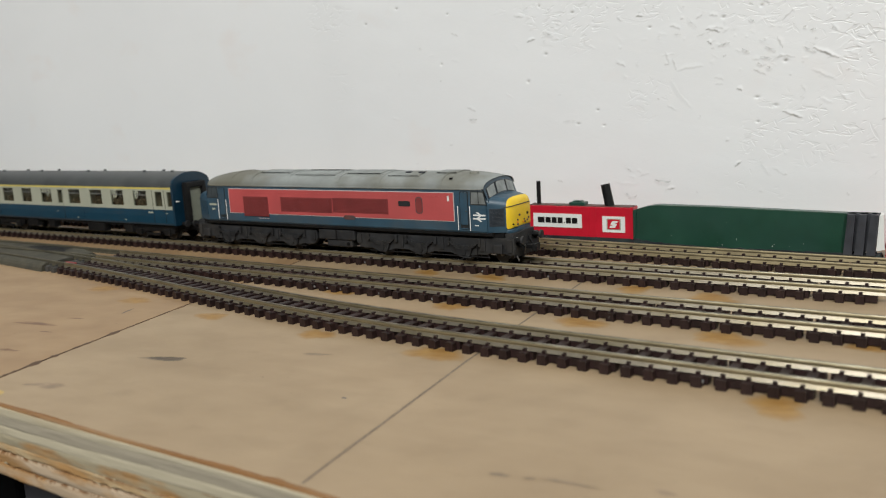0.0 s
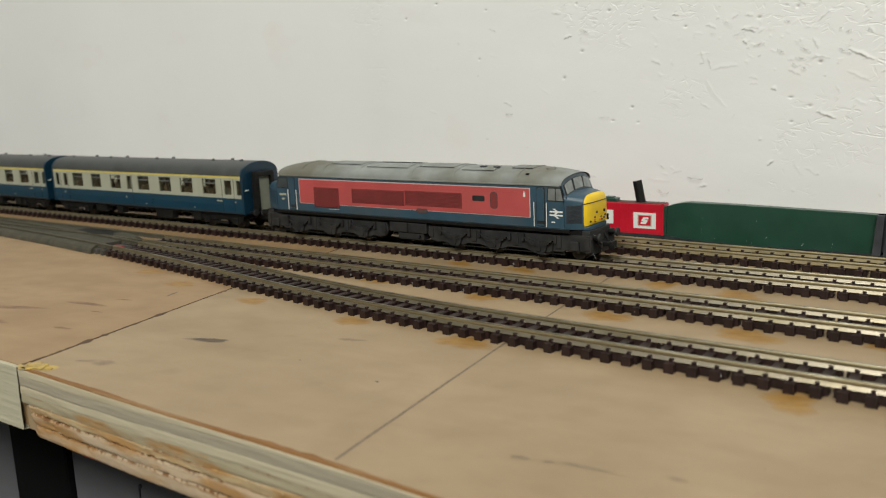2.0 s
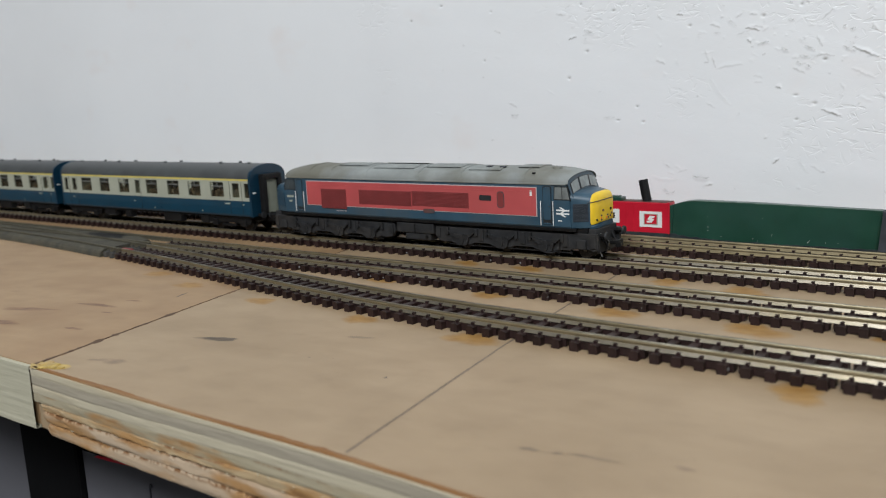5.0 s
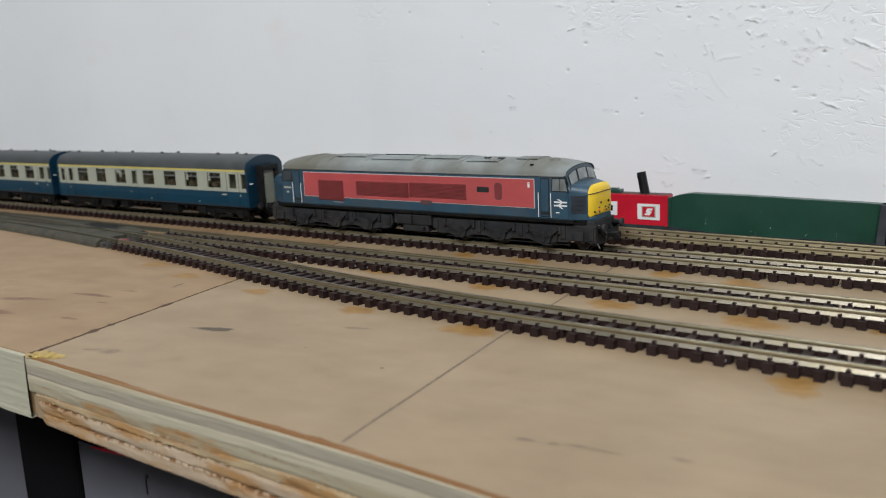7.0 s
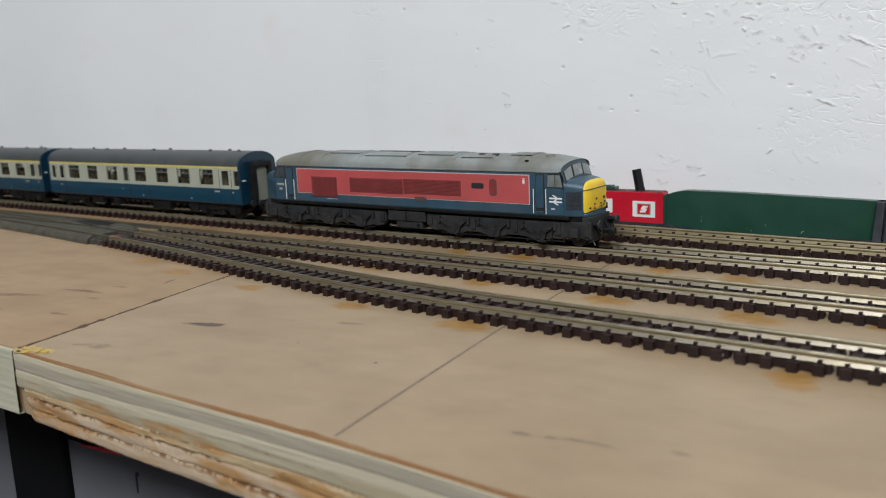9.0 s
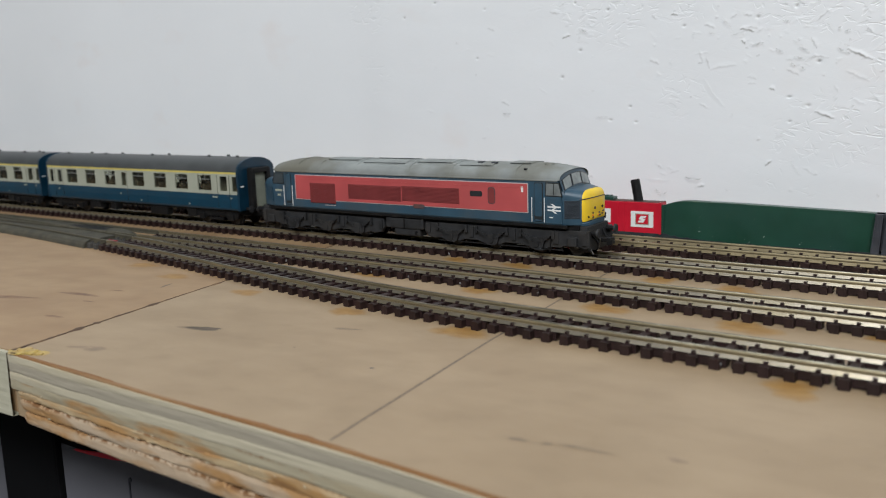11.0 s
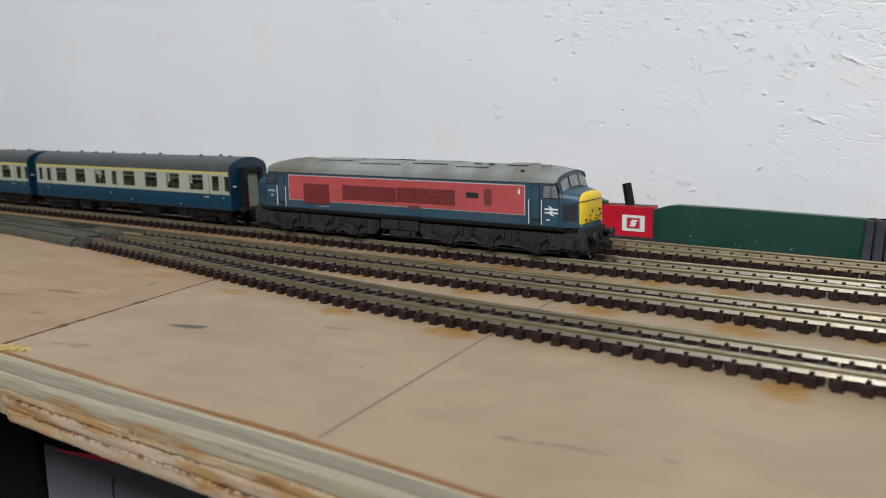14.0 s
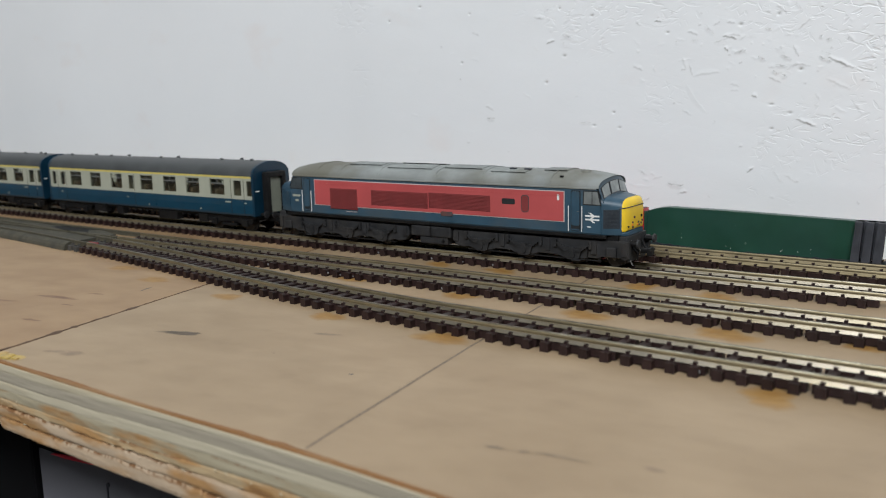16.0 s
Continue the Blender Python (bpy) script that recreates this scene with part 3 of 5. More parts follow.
def wall_surface():
    """Strand board under thick paint: overlapping flakes with one steep edge, torn gouges and pits, as real relief;
    their shaded edges are also darkened in colour.
    """
    step, x0, x1, z0, z1 = 0.27, -150.0, 105.0, 2.0, 110.0
    nx, nz = int((x1 - x0) / step), int((z1 - z0) / step)
    gx, gz = np.meshgrid(x0 + step * np.arange(nx + 1), z0 + step * np.arange(nz + 1), indexing="ij")
    high, bare_and_shade = np.zeros_like(gx), np.zeros_like(gx)
    rnd = random.Random(21)

    def window(x, z, reach):
        i0, i1 = max(0, int((x - reach - x0) / step)), min(nx, int((x + reach - x0) / step) + 1)
        k0, k1 = max(0, int((z - reach - z0) / step)), min(nz, int((z + reach - z0) / step) + 1)
        return (slice(i0, i1 + 1), slice(k0, k1 + 1))

    def flake(x, z, length, width, turn, lift, side, dark=0.0):
        """side 1: steep edge below; -1: steep edge above."""
        w = window(x, z, length + width + 2)
        c, s = math.cos(radians(turn)), math.sin(radians(turn))
        bow, ph = rnd.uniform(-0.05, 0.05), rnd.uniform(0, 6)
        u = ((gx[w] - x) * c + (gz[w] - z) * s) / (length / 2)
        v = (-(gx[w] - x) * s + (gz[w] - z) * c) * side
        v = v - bow * length * (1 - u * u) - 0.10 * np.sin(7 * u + ph) - 0.06 * np.sin(17 * u + 2 * ph)
        tip = np.clip(1 - u * u, 0, 1) ** 0.6
        ramp_in = np.clip((v + 0.3) / 0.3, 0, 1) * np.clip(1 - v / np.maximum(width * tip, 0.05), 0, 1)
        high[w] += lift * tip * ramp_in
        # shade and bare strand coloured in along the steep edge
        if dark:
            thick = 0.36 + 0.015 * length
            bare_and_shade[w] = np.maximum(bare_and_shade[w], dark * np.clip(1 - np.abs(v + 0.22) / (thick * np.maximum(tip, 0.01)), 0, 1) * (tip > 0) * (0.75 + 0.25 * np.sin(5 * u + ph)))

    for _ in range(1500):
        x, z = rnd.uniform(-110, 92), rnd.uniform(8, 104)
        chance = 0.06 + 0.75 * max(0, min(1, (x + 20) / 60)) * max(0, min(1, (z - 42) / 22)) + 0.25 * max(0, 1 - abs(x + 40) / 18) * max(0, min(1, (z - 50) / 15)) + 0.2 * max(0, 1 - abs(z - 18) / 12) * (x > -40)
        if rnd.random() < chance:
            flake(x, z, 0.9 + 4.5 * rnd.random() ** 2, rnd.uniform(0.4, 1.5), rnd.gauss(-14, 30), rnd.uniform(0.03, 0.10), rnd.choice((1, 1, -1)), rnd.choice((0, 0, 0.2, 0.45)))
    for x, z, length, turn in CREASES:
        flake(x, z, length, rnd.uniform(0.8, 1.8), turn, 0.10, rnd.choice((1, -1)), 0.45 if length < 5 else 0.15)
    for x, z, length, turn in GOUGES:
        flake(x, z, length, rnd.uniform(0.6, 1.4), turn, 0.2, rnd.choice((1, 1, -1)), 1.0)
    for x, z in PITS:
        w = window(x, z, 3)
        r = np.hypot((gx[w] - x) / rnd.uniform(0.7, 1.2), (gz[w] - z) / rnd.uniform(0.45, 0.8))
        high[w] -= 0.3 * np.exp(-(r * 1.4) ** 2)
        bare_and_shade[w] = np.maximum(bare_and_shade[w], rnd.uniform(0.4, 0.85) * np.exp(-(r * 1.7) ** 2))
    for amp, size in ((0.045, 9.0), (0.02, 3.3)):
        for k in range(7):
            a, ph = rnd.uniform(0, 6.28), rnd.uniform(0, 6.28)
            high += amp * 0.4 * np.sin((gx * math.cos(a) + 1.6 * gz * math.sin(a)) / size * rnd.uniform(0.7, 1.5) + ph)
    rim = np.minimum(np.minimum(gx - x0, x1 - gx), np.minimum(gz - z0, z1 - gz))
    base = np.clip(rim / 20, 0, 1)
    base = base * base * (3 - 2 * base)
    y = -(0.02 + (0.55 + high) * base)
    me = bpy.data.meshes.new("wall_surface")
    verts = np.stack((gx, y, gz), -1).reshape(-1, 3) * MM
    idx = np.arange((nx + 1) * (nz + 1)).reshape(nx + 1, nz + 1)
    quads = np.stack((idx[:-1, :-1], idx[1:, :-1], idx[1:, 1:], idx[:-1, 1:]), -1).reshape(-1, 4)
    me.from_pydata(verts.tolist(), [], quads.tolist())
    me.attributes.new("bare_and_shade", "FLOAT", "POINT").data.foreach_set("value", (bare_and_shade * base).reshape(-1).astype(np.float32))
    me.materials.append(M_WALL)
    me.polygons.foreach_set("use_smooth", np.ones(len(quads), dtype=bool))
    ob = new("wall_surface", me)
    ob.parent = wall
    return ob


wall_surface()


def joint_x(y):
    return -71.5 - 0.206 * (y + 138)


def edge_y(x):
    return -141.2 - 0.016 * max(0, x + 60) + 0.35 * math.sin(x / 23) - 1.1 * math.exp(-((x - 75) / 35) ** 2)


def board_right():
    board = thing("baseboard", "birch plywood baseboard with pencil lines and glue stains", "baseboard", "baseboards", "structure")
    bm = bmesh.new()
    xs = [joint_x(-141) + 0.3 + k * 6 for k in range(150)]
    front = [(x, edge_y(x) + 1.0) for x in xs]
    outline = front + [(xs[-1], 71.5 + 0.017 * xs[-1] - 2), (joint_x(70) + 0.4, 68.0)]
    add_loft(bm, [[(x, y, z) for x, y in outline] for z in (-14.4, 0.0)])
    part("board_top", bm, M_BOARD, board)
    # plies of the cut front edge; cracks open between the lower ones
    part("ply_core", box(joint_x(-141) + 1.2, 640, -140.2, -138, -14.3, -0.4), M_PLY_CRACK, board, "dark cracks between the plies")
    SEAMS = (-0.25, -1.9, -4.1, -5.9, -7.9, -9.6, -12.1, -15.0)

    def seam(x, i):
        up = max(0.0, min(1.0, (x + 50) / 65)) * (0.0, 1.0, 1.15, 1.0, 0.7, 0.3, 0.2, 0.1)[i]
        return SEAMS[i] + up + (0.0 if i in (0, 7) else 0.35 * noise.noise((x * 0.03, i, 8.0)) + (0.2 if i > 4 else 0.06) * noise.noise((x * 0.25, i, 4.0)))

    def crack_open(x, i):
        if i < 4:
            return 0.0
        n = noise.noise((x * 0.06, i * 3.7, 11.0)) + 0.5 * noise.noise((x * 0.4, i, 3.0)) + 0.45 * noise.noise((x * 1.6, i, 6.0))
        return max(0.0, n + (0.22 if i in (5, 6) else -0.05)) * (0.95 if i in (5, 6) else 0.5)

    for i, (m, rough, out, start) in enumerate(((M_PLY_PALE, 0.07, 0.05, 0), (M_PLY_GREY, 0.08, 0.0, 0), (M_PLY_PALE, 0.08, 0.04, 0), (M_PLY_BUFF, 0.14, 0.0, 0), (M_PLY_TAN, 0.22, 0.0, 0.8), (M_PLY_PINK, 0.2, 0.03, 1.6), (M_PLY_PINK, 0.2, 0.05, 3.0))):
        bm = bmesh.new()
        fade = bm.verts.layers.float.new("fade")
        rows = []
        xx = [joint_x(-141) + 0.5 + start + k * 0.5 for k in range(440)] + [joint_x(-141) + 223 + start + k * 6 for k in range(50)]
        for j in range(7):
            f = j / 6
            row = []
            for x in xx:
                n = noise.noise((x * 0.11, i * 7 + j * 0.35, 2.0)) + 0.5 * noise.noise((x * 0.5, i * 7 + j, 5.0)) + (0.6 * noise.noise((x * 1.9, i * 7 + j * 1.7, 9.0)) if i > 3 else 0)
                za, zb = seam(x, i) - crack_open(x, i), seam(x, i + 1)
                tip = max(0.0, 1 - (x - xx[0]) / 2.2) if i > 3 else 0.0
                z = za + (zb - za) * (0.5 + (f - 0.5) * (1 - 0.75 * tip * tip))
                row.append((x, edge_y(x) - out - rough * n + ((0.25 if i > 3 else 0.06) if j in (0, 6) else 0) + 0.8 * tip, z))
            rows.append(row)
        back = [[(x, y + 2.2, z) for x, y, z in rows[-1]], [(x, y + 2.2, z) for x, y, z in rows[0]]]
        add_loft(bm, rows + back + [rows[0]], closed=False, caps=False)
        # brown glue line showing along the open seams
        if i > 2:
            for k, v in enumerate(bm.verts):
                j, x = divmod(k, len(xx))
                if j < 7:
                    x = xx[x]
                    wide = noise.noise((x * 0.05, i * 2.3, 1.0)) + 0.5 * noise.noise((x * 0.3, i, 7.0)) + (0.25 if i > 3 else -0.1)
                    v[fade] = max(0.0, min(1.0, 0.5 + wide - 0.55 * min(j, 7.5 - j)))
        bmesh.ops.remove_doubles(bm, verts=bm.verts, dist=0.002)
        part("ply", bm, m, board, smooth=True)
    rnd = random.Random(31)
    for _ in range(16):
        x, z = rnd.uniform(-60, 60), rnd.choice((-7.6, -9.4, -12.0)) + rnd.uniform(-0.3, 0.3)
        l = rnd.uniform(0.8, 2.2)
        part("splinter", rod((x, edge_y(x) + 0.2, z), (x + l, edge_y(x) - 0.45, z + rnd.uniform(-0.2, 0.7)), 0.13, 0.04, seg=5), M_PLY_PALE, board)
    # brown worn arris along the top of the edge
    bm = bmesh.new()
    rows = []
    for j, (dy, z) in enumerate(((0.1, -0.4), (0.3, 0.05), (0.9, 0.05), (1.2, 0.0))):
        rows.append([(x, edge_y(x) + dy + (max(0, 1.6 * noise.noise((x * 0.035, 3.0, 0)) + 0.6 * noise.noise((x * 0.3, 9.0, 0)) + 0.12) * min(1.0, max(0.15, (x + 62) / 45)) if j > 1 else 0), z) for x in [joint_x(-141) + 1 + k * 1.4 for k in range(380)]])
    add_loft(bm, rows, closed=False, caps=False)
    part("worn_arris", bm, M_ARRIS, board, "brown worn edge of the board", smooth=True)
    # crumbled joint against the next board
    bm = bmesh.new()
    lo, hi = [], []
    for k in range(190):
        y = -139.5 + k * 1.1
        w = (0.07 + 1.2 * max(0, noise.noise((y * 0.2, 2, 0)) + 0.1) + 0.8 * max(0, noise.noise((y * 0.75, 5, 0)))) * (2.6 if y < -95 else 1.5)
        c = joint_x(y) + 0.5 * noise.noise((y * 0.12, 7, 0)) + 0.25 * noise.noise((y * 0.6, 1, 0))
        lo.append((c - w * 0.6, y, 0.06))
        hi.append((c + w * 0.6, y, 0.06))
    add_loft(bm, [[(x, y, -0.6) for x, y, _ in lo], lo, hi, [(x, y, -0.6) for x, y, _ in hi]], closed=False, caps=False)
    part("joint_crack", bm, M_CRUMB, board, "dark crumbled joint line")
    # pencil line across the board
    pts = ((22.6, -140.3), (21.2, -130), (19.2, -115), (16.9, -98), (14.6, -80), (13.2, -68), (10.9, -46), (8.6, -20), (7.4, -9), (5.5, 12))
    pts = [(p.x + 0.25 * noise.noise((p.y * 0.09, 4.0, 0)), p.y) for p in spline(pts, 3)]
    bm = bmesh.new()
    add_loft(bm, [[(x - 0.3, y, 0.03) for x, y in pts], [(x + 0.3, y, 0.03) for x, y in pts]], closed=False, caps=False)
    part("pencil_line", bm, M_PENCIL, board)
    for k, (x, y, lx, ly) in enumerate(((5.8, -80.6, 7.5, 3.6), (-29.2, -79.2, 5.6, 2.8), (75.8, -82.4, 6.5, 3.6), (23.9, -11.5, 6.5, 3.2), (24.2, -47.2, 7.5, 3.2), (-13.3, -45, 6, 2.8),
                                        (57.9, -47.8, 9, 3.6), (45.8, -15, 8.5, 3.4), (-43.4, -11.4, 6, 2.6), (-20.7, -11.2, 7, 2.6), (-68.3, -76.5, 5.5, 2.6), (-52.1, -42, 6.5, 2.6), (95, -50, 7, 3.5), (84.3, -43.2, 4.5, 2.2))):
        part("glue_stain", blob(x, y + 0.6, lx * 0.72, ly * 1.3, k + 3, z=0.012), M_GLUE, board)
    bm = blob(-67.0, -138.6, 4.0, 2.0, 91, 0.1, 0.05)
    rnd = random.Random(5)
    for _ in range(40):
        lump = bmesh.ops.create_icosphere(bm, subdivisions=2, radius=rnd.uniform(0.3, 0.8))["verts"]
        at = Vector((-67.0 + rnd.gauss(0, 1.7), -138.6 + rnd.gauss(0, 0.75), 0.15))
        for v in lump:
            v.co = at + Vector((v.co.x * 1.3, v.co.y, 0.32 * v.co.z)) * (1 + 0.5 * noise.noise(v.co * 2.2 + at))
    part("yellow_glue", bm, M_YGLUE, board, "yellow glue lump at the board corner", smooth=True)
    for k, (x, y, lx, ly, turn, m) in enumerate(((-49.2, -107.0, 4.8, 1.5, 0.39, M_KNOT), (-18.5, -90.6, 2.8, 0.9, 0.35, M_SMUDGE), (-56.5, -129.6, 3.4, 1.4, 0.3, M_SCUFF), (-60.5, -130.6, 2.5, 0.8, 0.3, M_SCUFF), (-18.4, -107.1, 0.4, 0.3, 0, M_SCUFF),
                                                 (47, -125, 1.3, 0.7, 0.2, M_SMUDGE), (51.5, -124.2, 1.0, 0.4, 0.2, M_SMUDGE), (57, -123, 3.4, 0.5, 0.1, M_SMUDGE), (70, -120, 1.6, 0.6, 0.1, M_SCUFF), (5.2, -109.6, 0.35, 0.28, 0, M_BEAD))):
        part("knot" if m is M_KNOT else "scuff", blob(x, y, lx, ly, k + 40, turn, 0.014 + 0.004 * k, lean=0.55 if m is M_KNOT else 0.0), m, board)
    return board


def board_left():
    board = thing("baseboard", "pale plywood baseboard with a batten edge, butted to its neighbour", "baseboard", "baseboards", "structure")
    outline = [(-900, -139.8), (joint_x(-139.5) - 0.3, -139.8), (joint_x(69) - 0.35, 69.0), (-900, 54)]
    part("board_top", loft([[(x, y, z) for x, y in outline] for z in (-14.0, 0.02)]), M_BOARD_L, board)
    bm = bmesh.new()
    rows = []
    for f in (0, 0.2, 0.45, 0.7, 1.0):
        rows.append([(x, -140.9 - 0.2 * noise.noise((x * 0.08, f * 4, 1)), -0.2 - 14.6 * f) for x in [-520 + k * 4.0 for k in range(112)] + [-71.5 - 0.5 * f]])
    back = [[(x, y + 1.2, z) for x, y, z in rows[-1]], [(x, y + 1.2, z) for x, y, z in rows[0]]]
    add_loft(bm, rows + back + [rows[0]], closed=False, caps=False)
    part("edge_batten", bm, M_SIDE_PINE, board, "pale pine batten on the front edge", smooth=True)
    for k, (x, y, lx, ly, turn) in enumerate(((-96.5, -81, 2.3, 0.5, 1.9), (-110, -100, 7, 1.2, 0.2), (-125, -112, 9, 1.5, 0.3), (-92, -118, 3, 0.8, 0.2), (-104, -92, 2.5, 0.6, 0.3), (-99, -104, 2.0, 0.5, 0.2), (-118, -124, 6, 2.0, 0.2))):
        part("scuff", blob(x, y, lx, ly, k + 60, turn, 0.032 + 0.004 * k), M_STREAK if k else M_KNOT_L, board)
    part("glue_stain", blob(-105.3, -71.5, 6, 2.6, 77, 0, 0.03), M_GLUE_L, board)
    part("glue_stain", blob(-130.3, -64.5, 6, 2.6, 78, 0, 0.03), M_GLUE_L, board)
    return board


board_right()
board_left()


# ---- tracks ----
def along(line, gap, first):
    """Places and directions at even distances."""
    res, need, run = [], first, 0.0
    for a, b in zip(line, line[1:]):
        d = (b - a).length
        while need <= run + d:
            res.append((a.lerp(b, (need - run) / d), (b - a).normalized()))
            need += gap
        run += d
    return res


RAIL_PROFILE = [(-0.85, 1.95), (-0.85, 2.07), (-0.36, 2.74), (-0.36, 2.92), (-0.54, 3.02), (-0.54, 3.36), (-0.40, 3.57), (0.40, 3.57), (0.54, 3.36), (0.54, 3.02), (0.36, 2.92), (0.36, 2.74), (0.85, 2.07), (0.85, 1.95)]
FOOT_PROFILE = [(0.80, 2.0), (0.40, 2.68), (0.54, 2.70), (0.95, 2.0)]
HEAD_PROFILE = [(-0.50, 3.40), (-0.38, 3.61), (0.38, 3.63), (0.50, 3.40)]


def rail_mesh(line, off, profile=RAIL_PROFILE):
    rings = []
    for i, p in enumerate(line):
        d = (line[min(i + 1, len(line) - 1)] - line[max(i - 1, 0)]).normalized()
        n = Vector((-d.y, d.x, 0))
        rings.append([tuple(p + n * (off + a)) [:2] + (z,) for a, z in profile])
    return loft(rings)


def sleeper_mesh(name, half, material):
    bm = bmesh.new()
    w, t = 1.0, 2.0
    prof = lambda x, s: [(-w * s, x, 0), (w * s, x, 0), (w * s, x, t - 0.25), (w * s - 0.25, x, t), (-w * s + 0.25, x, t), (-w * s, x, t - 0.25)]
    add_loft(bm, [prof(-half, 0.95), prof(-half + 0.25, 1), prof(half - 0.25, 1), prof(half, 0.95)])
    for side in (-1, 1):
        for o in (-0.92, 0.92):
            c = side * 4.95 + o
            add_box(bm, -0.38, 0.38, c - 0.52, c + 0.52, t - 0.1, t + (0.74 if o > 0 else 0.55))
    for v in bm.verts:
        v.co *= MM
    bmesh.ops.recalc_face_normals(bm, faces=bm.faces)
    me = bpy.data.meshes.new(name)
    bm.to_mesh(me)
    bm.free()
    me.materials.append(material)
    return me


def web_mesh(name, material, cut=False):
    bm = bmesh.new()
    for side in (-1, 1):
        for x0, x1 in ((-1.3, 1.3),) if not cut else ((-1.3, -0.45), (0.45, 1.3)):
            add_box(bm, x0, x1, *sorted((side * 3.9, side * 6.0)), 0.2, 1.8)
    for v in bm.verts:
        v.co *= MM
    me = bpy.data.meshes.new(name)
    bm.to_mesh(me)
    bm.free()
    me.materials.append(material)
    return me


SLEEPER = sleeper_mesh("sleeper", 7.7, M_SLEEPER)
SLEEPER_GREY = sleeper_mesh("sleeper", 7.7, M_SLEEPER_GREY)
WEB = web_mesh("sleeper_web", M_SLEEPER)
WEB_CUT = web_mesh("sleeper_web", M_SLEEPER, True)
PITCH = 17.8 / 4


def track(label, pts, first, grey_from=-9999, bare_to=-9999, polished=True, sleepers_to=9999):
    """One line of track: two rails, and sleepers joined in fours by webs under the rails."""
    tr = thing("model_track", label, "railway track", "sidings", "structure")
    line = spline(pts, 6)
    clean = [p for p in line if p.x > grey_from]
    dusted = [p for p in line if p.x <= grey_from]
    for off in (-4.95, 4.95):
        rail = part("rail", rail_mesh(clean, off), M_RAIL, tr, smooth=True)
        if polished:
            part("rail_foot", rail_mesh(clean, off, FOOT_PROFILE), M_RAILFOOT, rail, "bright sloping foot of the rail")
            part("rail_head", rail_mesh(clean, off, HEAD_PROFILE), M_RAILHEAD, rail, "polished running surface", smooth=True)
        if len(dusted) > 1:
            part("rail", rail_mesh([clean[-1]] + dusted, off), M_RAIL_GREY, tr, "grey dusted rail", smooth=True)
    for k, (p, d) in enumerate(along(line, PITCH, first)):
        if p.x < bare_to or p.x > sleepers_to:
            continue
        ob = new("sleeper", SLEEPER_GREY if p.x < grey_from else SLEEPER)
        ob.parent = tr
        ob.matrix_local = Matrix.Translation(p * MM) @ Matrix.Rotation(math.atan2(-d.y, -d.x) + 0.02 * noise.noise((k * 0.7, first, 0)), 4, "Z")
    for k, (p, d) in enumerate(along(line, PITCH, first + PITCH / 2)):
        if p.x < max(bare_to, grey_from) or p.x > sleepers_to:
            continue
        ob = new("sleeper_web", WEB_CUT if k % 4 == 3 else WEB)
        ob.parent = tr
        ob.matrix_local = Matrix.Translation(p * MM) @ Matrix.Rotation(math.atan2(-d.y, -d.x), 4, "Z")
    return tr


def phase(start, gap_x):
    """Distance from the line's start to the sleeper just after the break in the webs at gap_x."""
    return ((start - gap_x) - 0.5 * PITCH) % (4 * PITCH) + 0.0


TRACK_1 = [(170, -72), (110, -71.3), (60, -70.7), (30, -70.3), (-5, -69.3), (-40, -66.3), (-75, -61.3), (-110, -55.4), (-145, -50.0), (-175, -46.2), (-220, -41.4), (-270, -37.8), (-320, -35.5), (-400, -34), (-520, -33.5)]
TRACK_2 = [(170, -36), (60, -35.4), (0, -35.2), (-94, -34.5), (-170, -33.4), (-220, -33.0), (-320, -33), (-520, -33)]
TRACK_3 = [(84.5, -0.55), (0, -0.5), (-200, -0.3), (-520, 0)]
TRACK_4 = [(170, 22.5), (73, 26.6), (23, 28.8), (-10, 30.2), (-60, 31.6), (-200, 32), (-520, 32)]
track("front siding track with brass-coloured rails and dark brown sleepers", TRACK_1, phase(170, 41.2), -172)
track("second siding track with brass-coloured rails, meeting the first at points", TRACK_2, phase(170, 32.3), -176, -172)
track("siding track on which the train stands, dark brown sleepers", TRACK_3, phase(84.5, 27.1), sleepers_to=81)
track("rear siding track next to the red and green loading building", TRACK_4, phase(170, 30), polished=False)


def points_bed():
    bed = thing("points_bed", "grey dusted trackbed where two sidings meet at points", "trackbed", kind="structure")
    line = spline([p for p in TRACK_1 if p[0] < -150], 5)
    near = [(p.x, p.y - 8.9 + 0.45 * noise.noise((p.x * 0.2, 0, 3))) for p in line if p.x < -176]
    far = [(x, -23.0 + 0.6 * noise.noise((x * 0.15, 1, 3)) - 9 * max(0, 1 - abs(x + 178) / 26)) for x, _ in near]
    rings = [[(x, y + d, z) for x, y in near] + [(x, y - e, z) for x, y in far[::-1]] for d, e, z in ((0, 0, 0.02), (0.25, 0.1, 1.3), (0.9, 0.6, 2.2), (2.4, 1.8, 2.9))]
    part("ballast", loft(rings), M_BED, bed)
    part("dark_patch", blob(-209, -32, 11, 4.6, 5, 0.05, 0.12), M_BLACK, bed).location = (0, 0, 2.86 * MM)
    part("points_tiebar", box(-174, -168.5, -51.3, -47.6, 1.7, 2.9, 0.4), M_REDSPOT, bed, "small red plastic spot between the rails")
    return bed


points_bed()


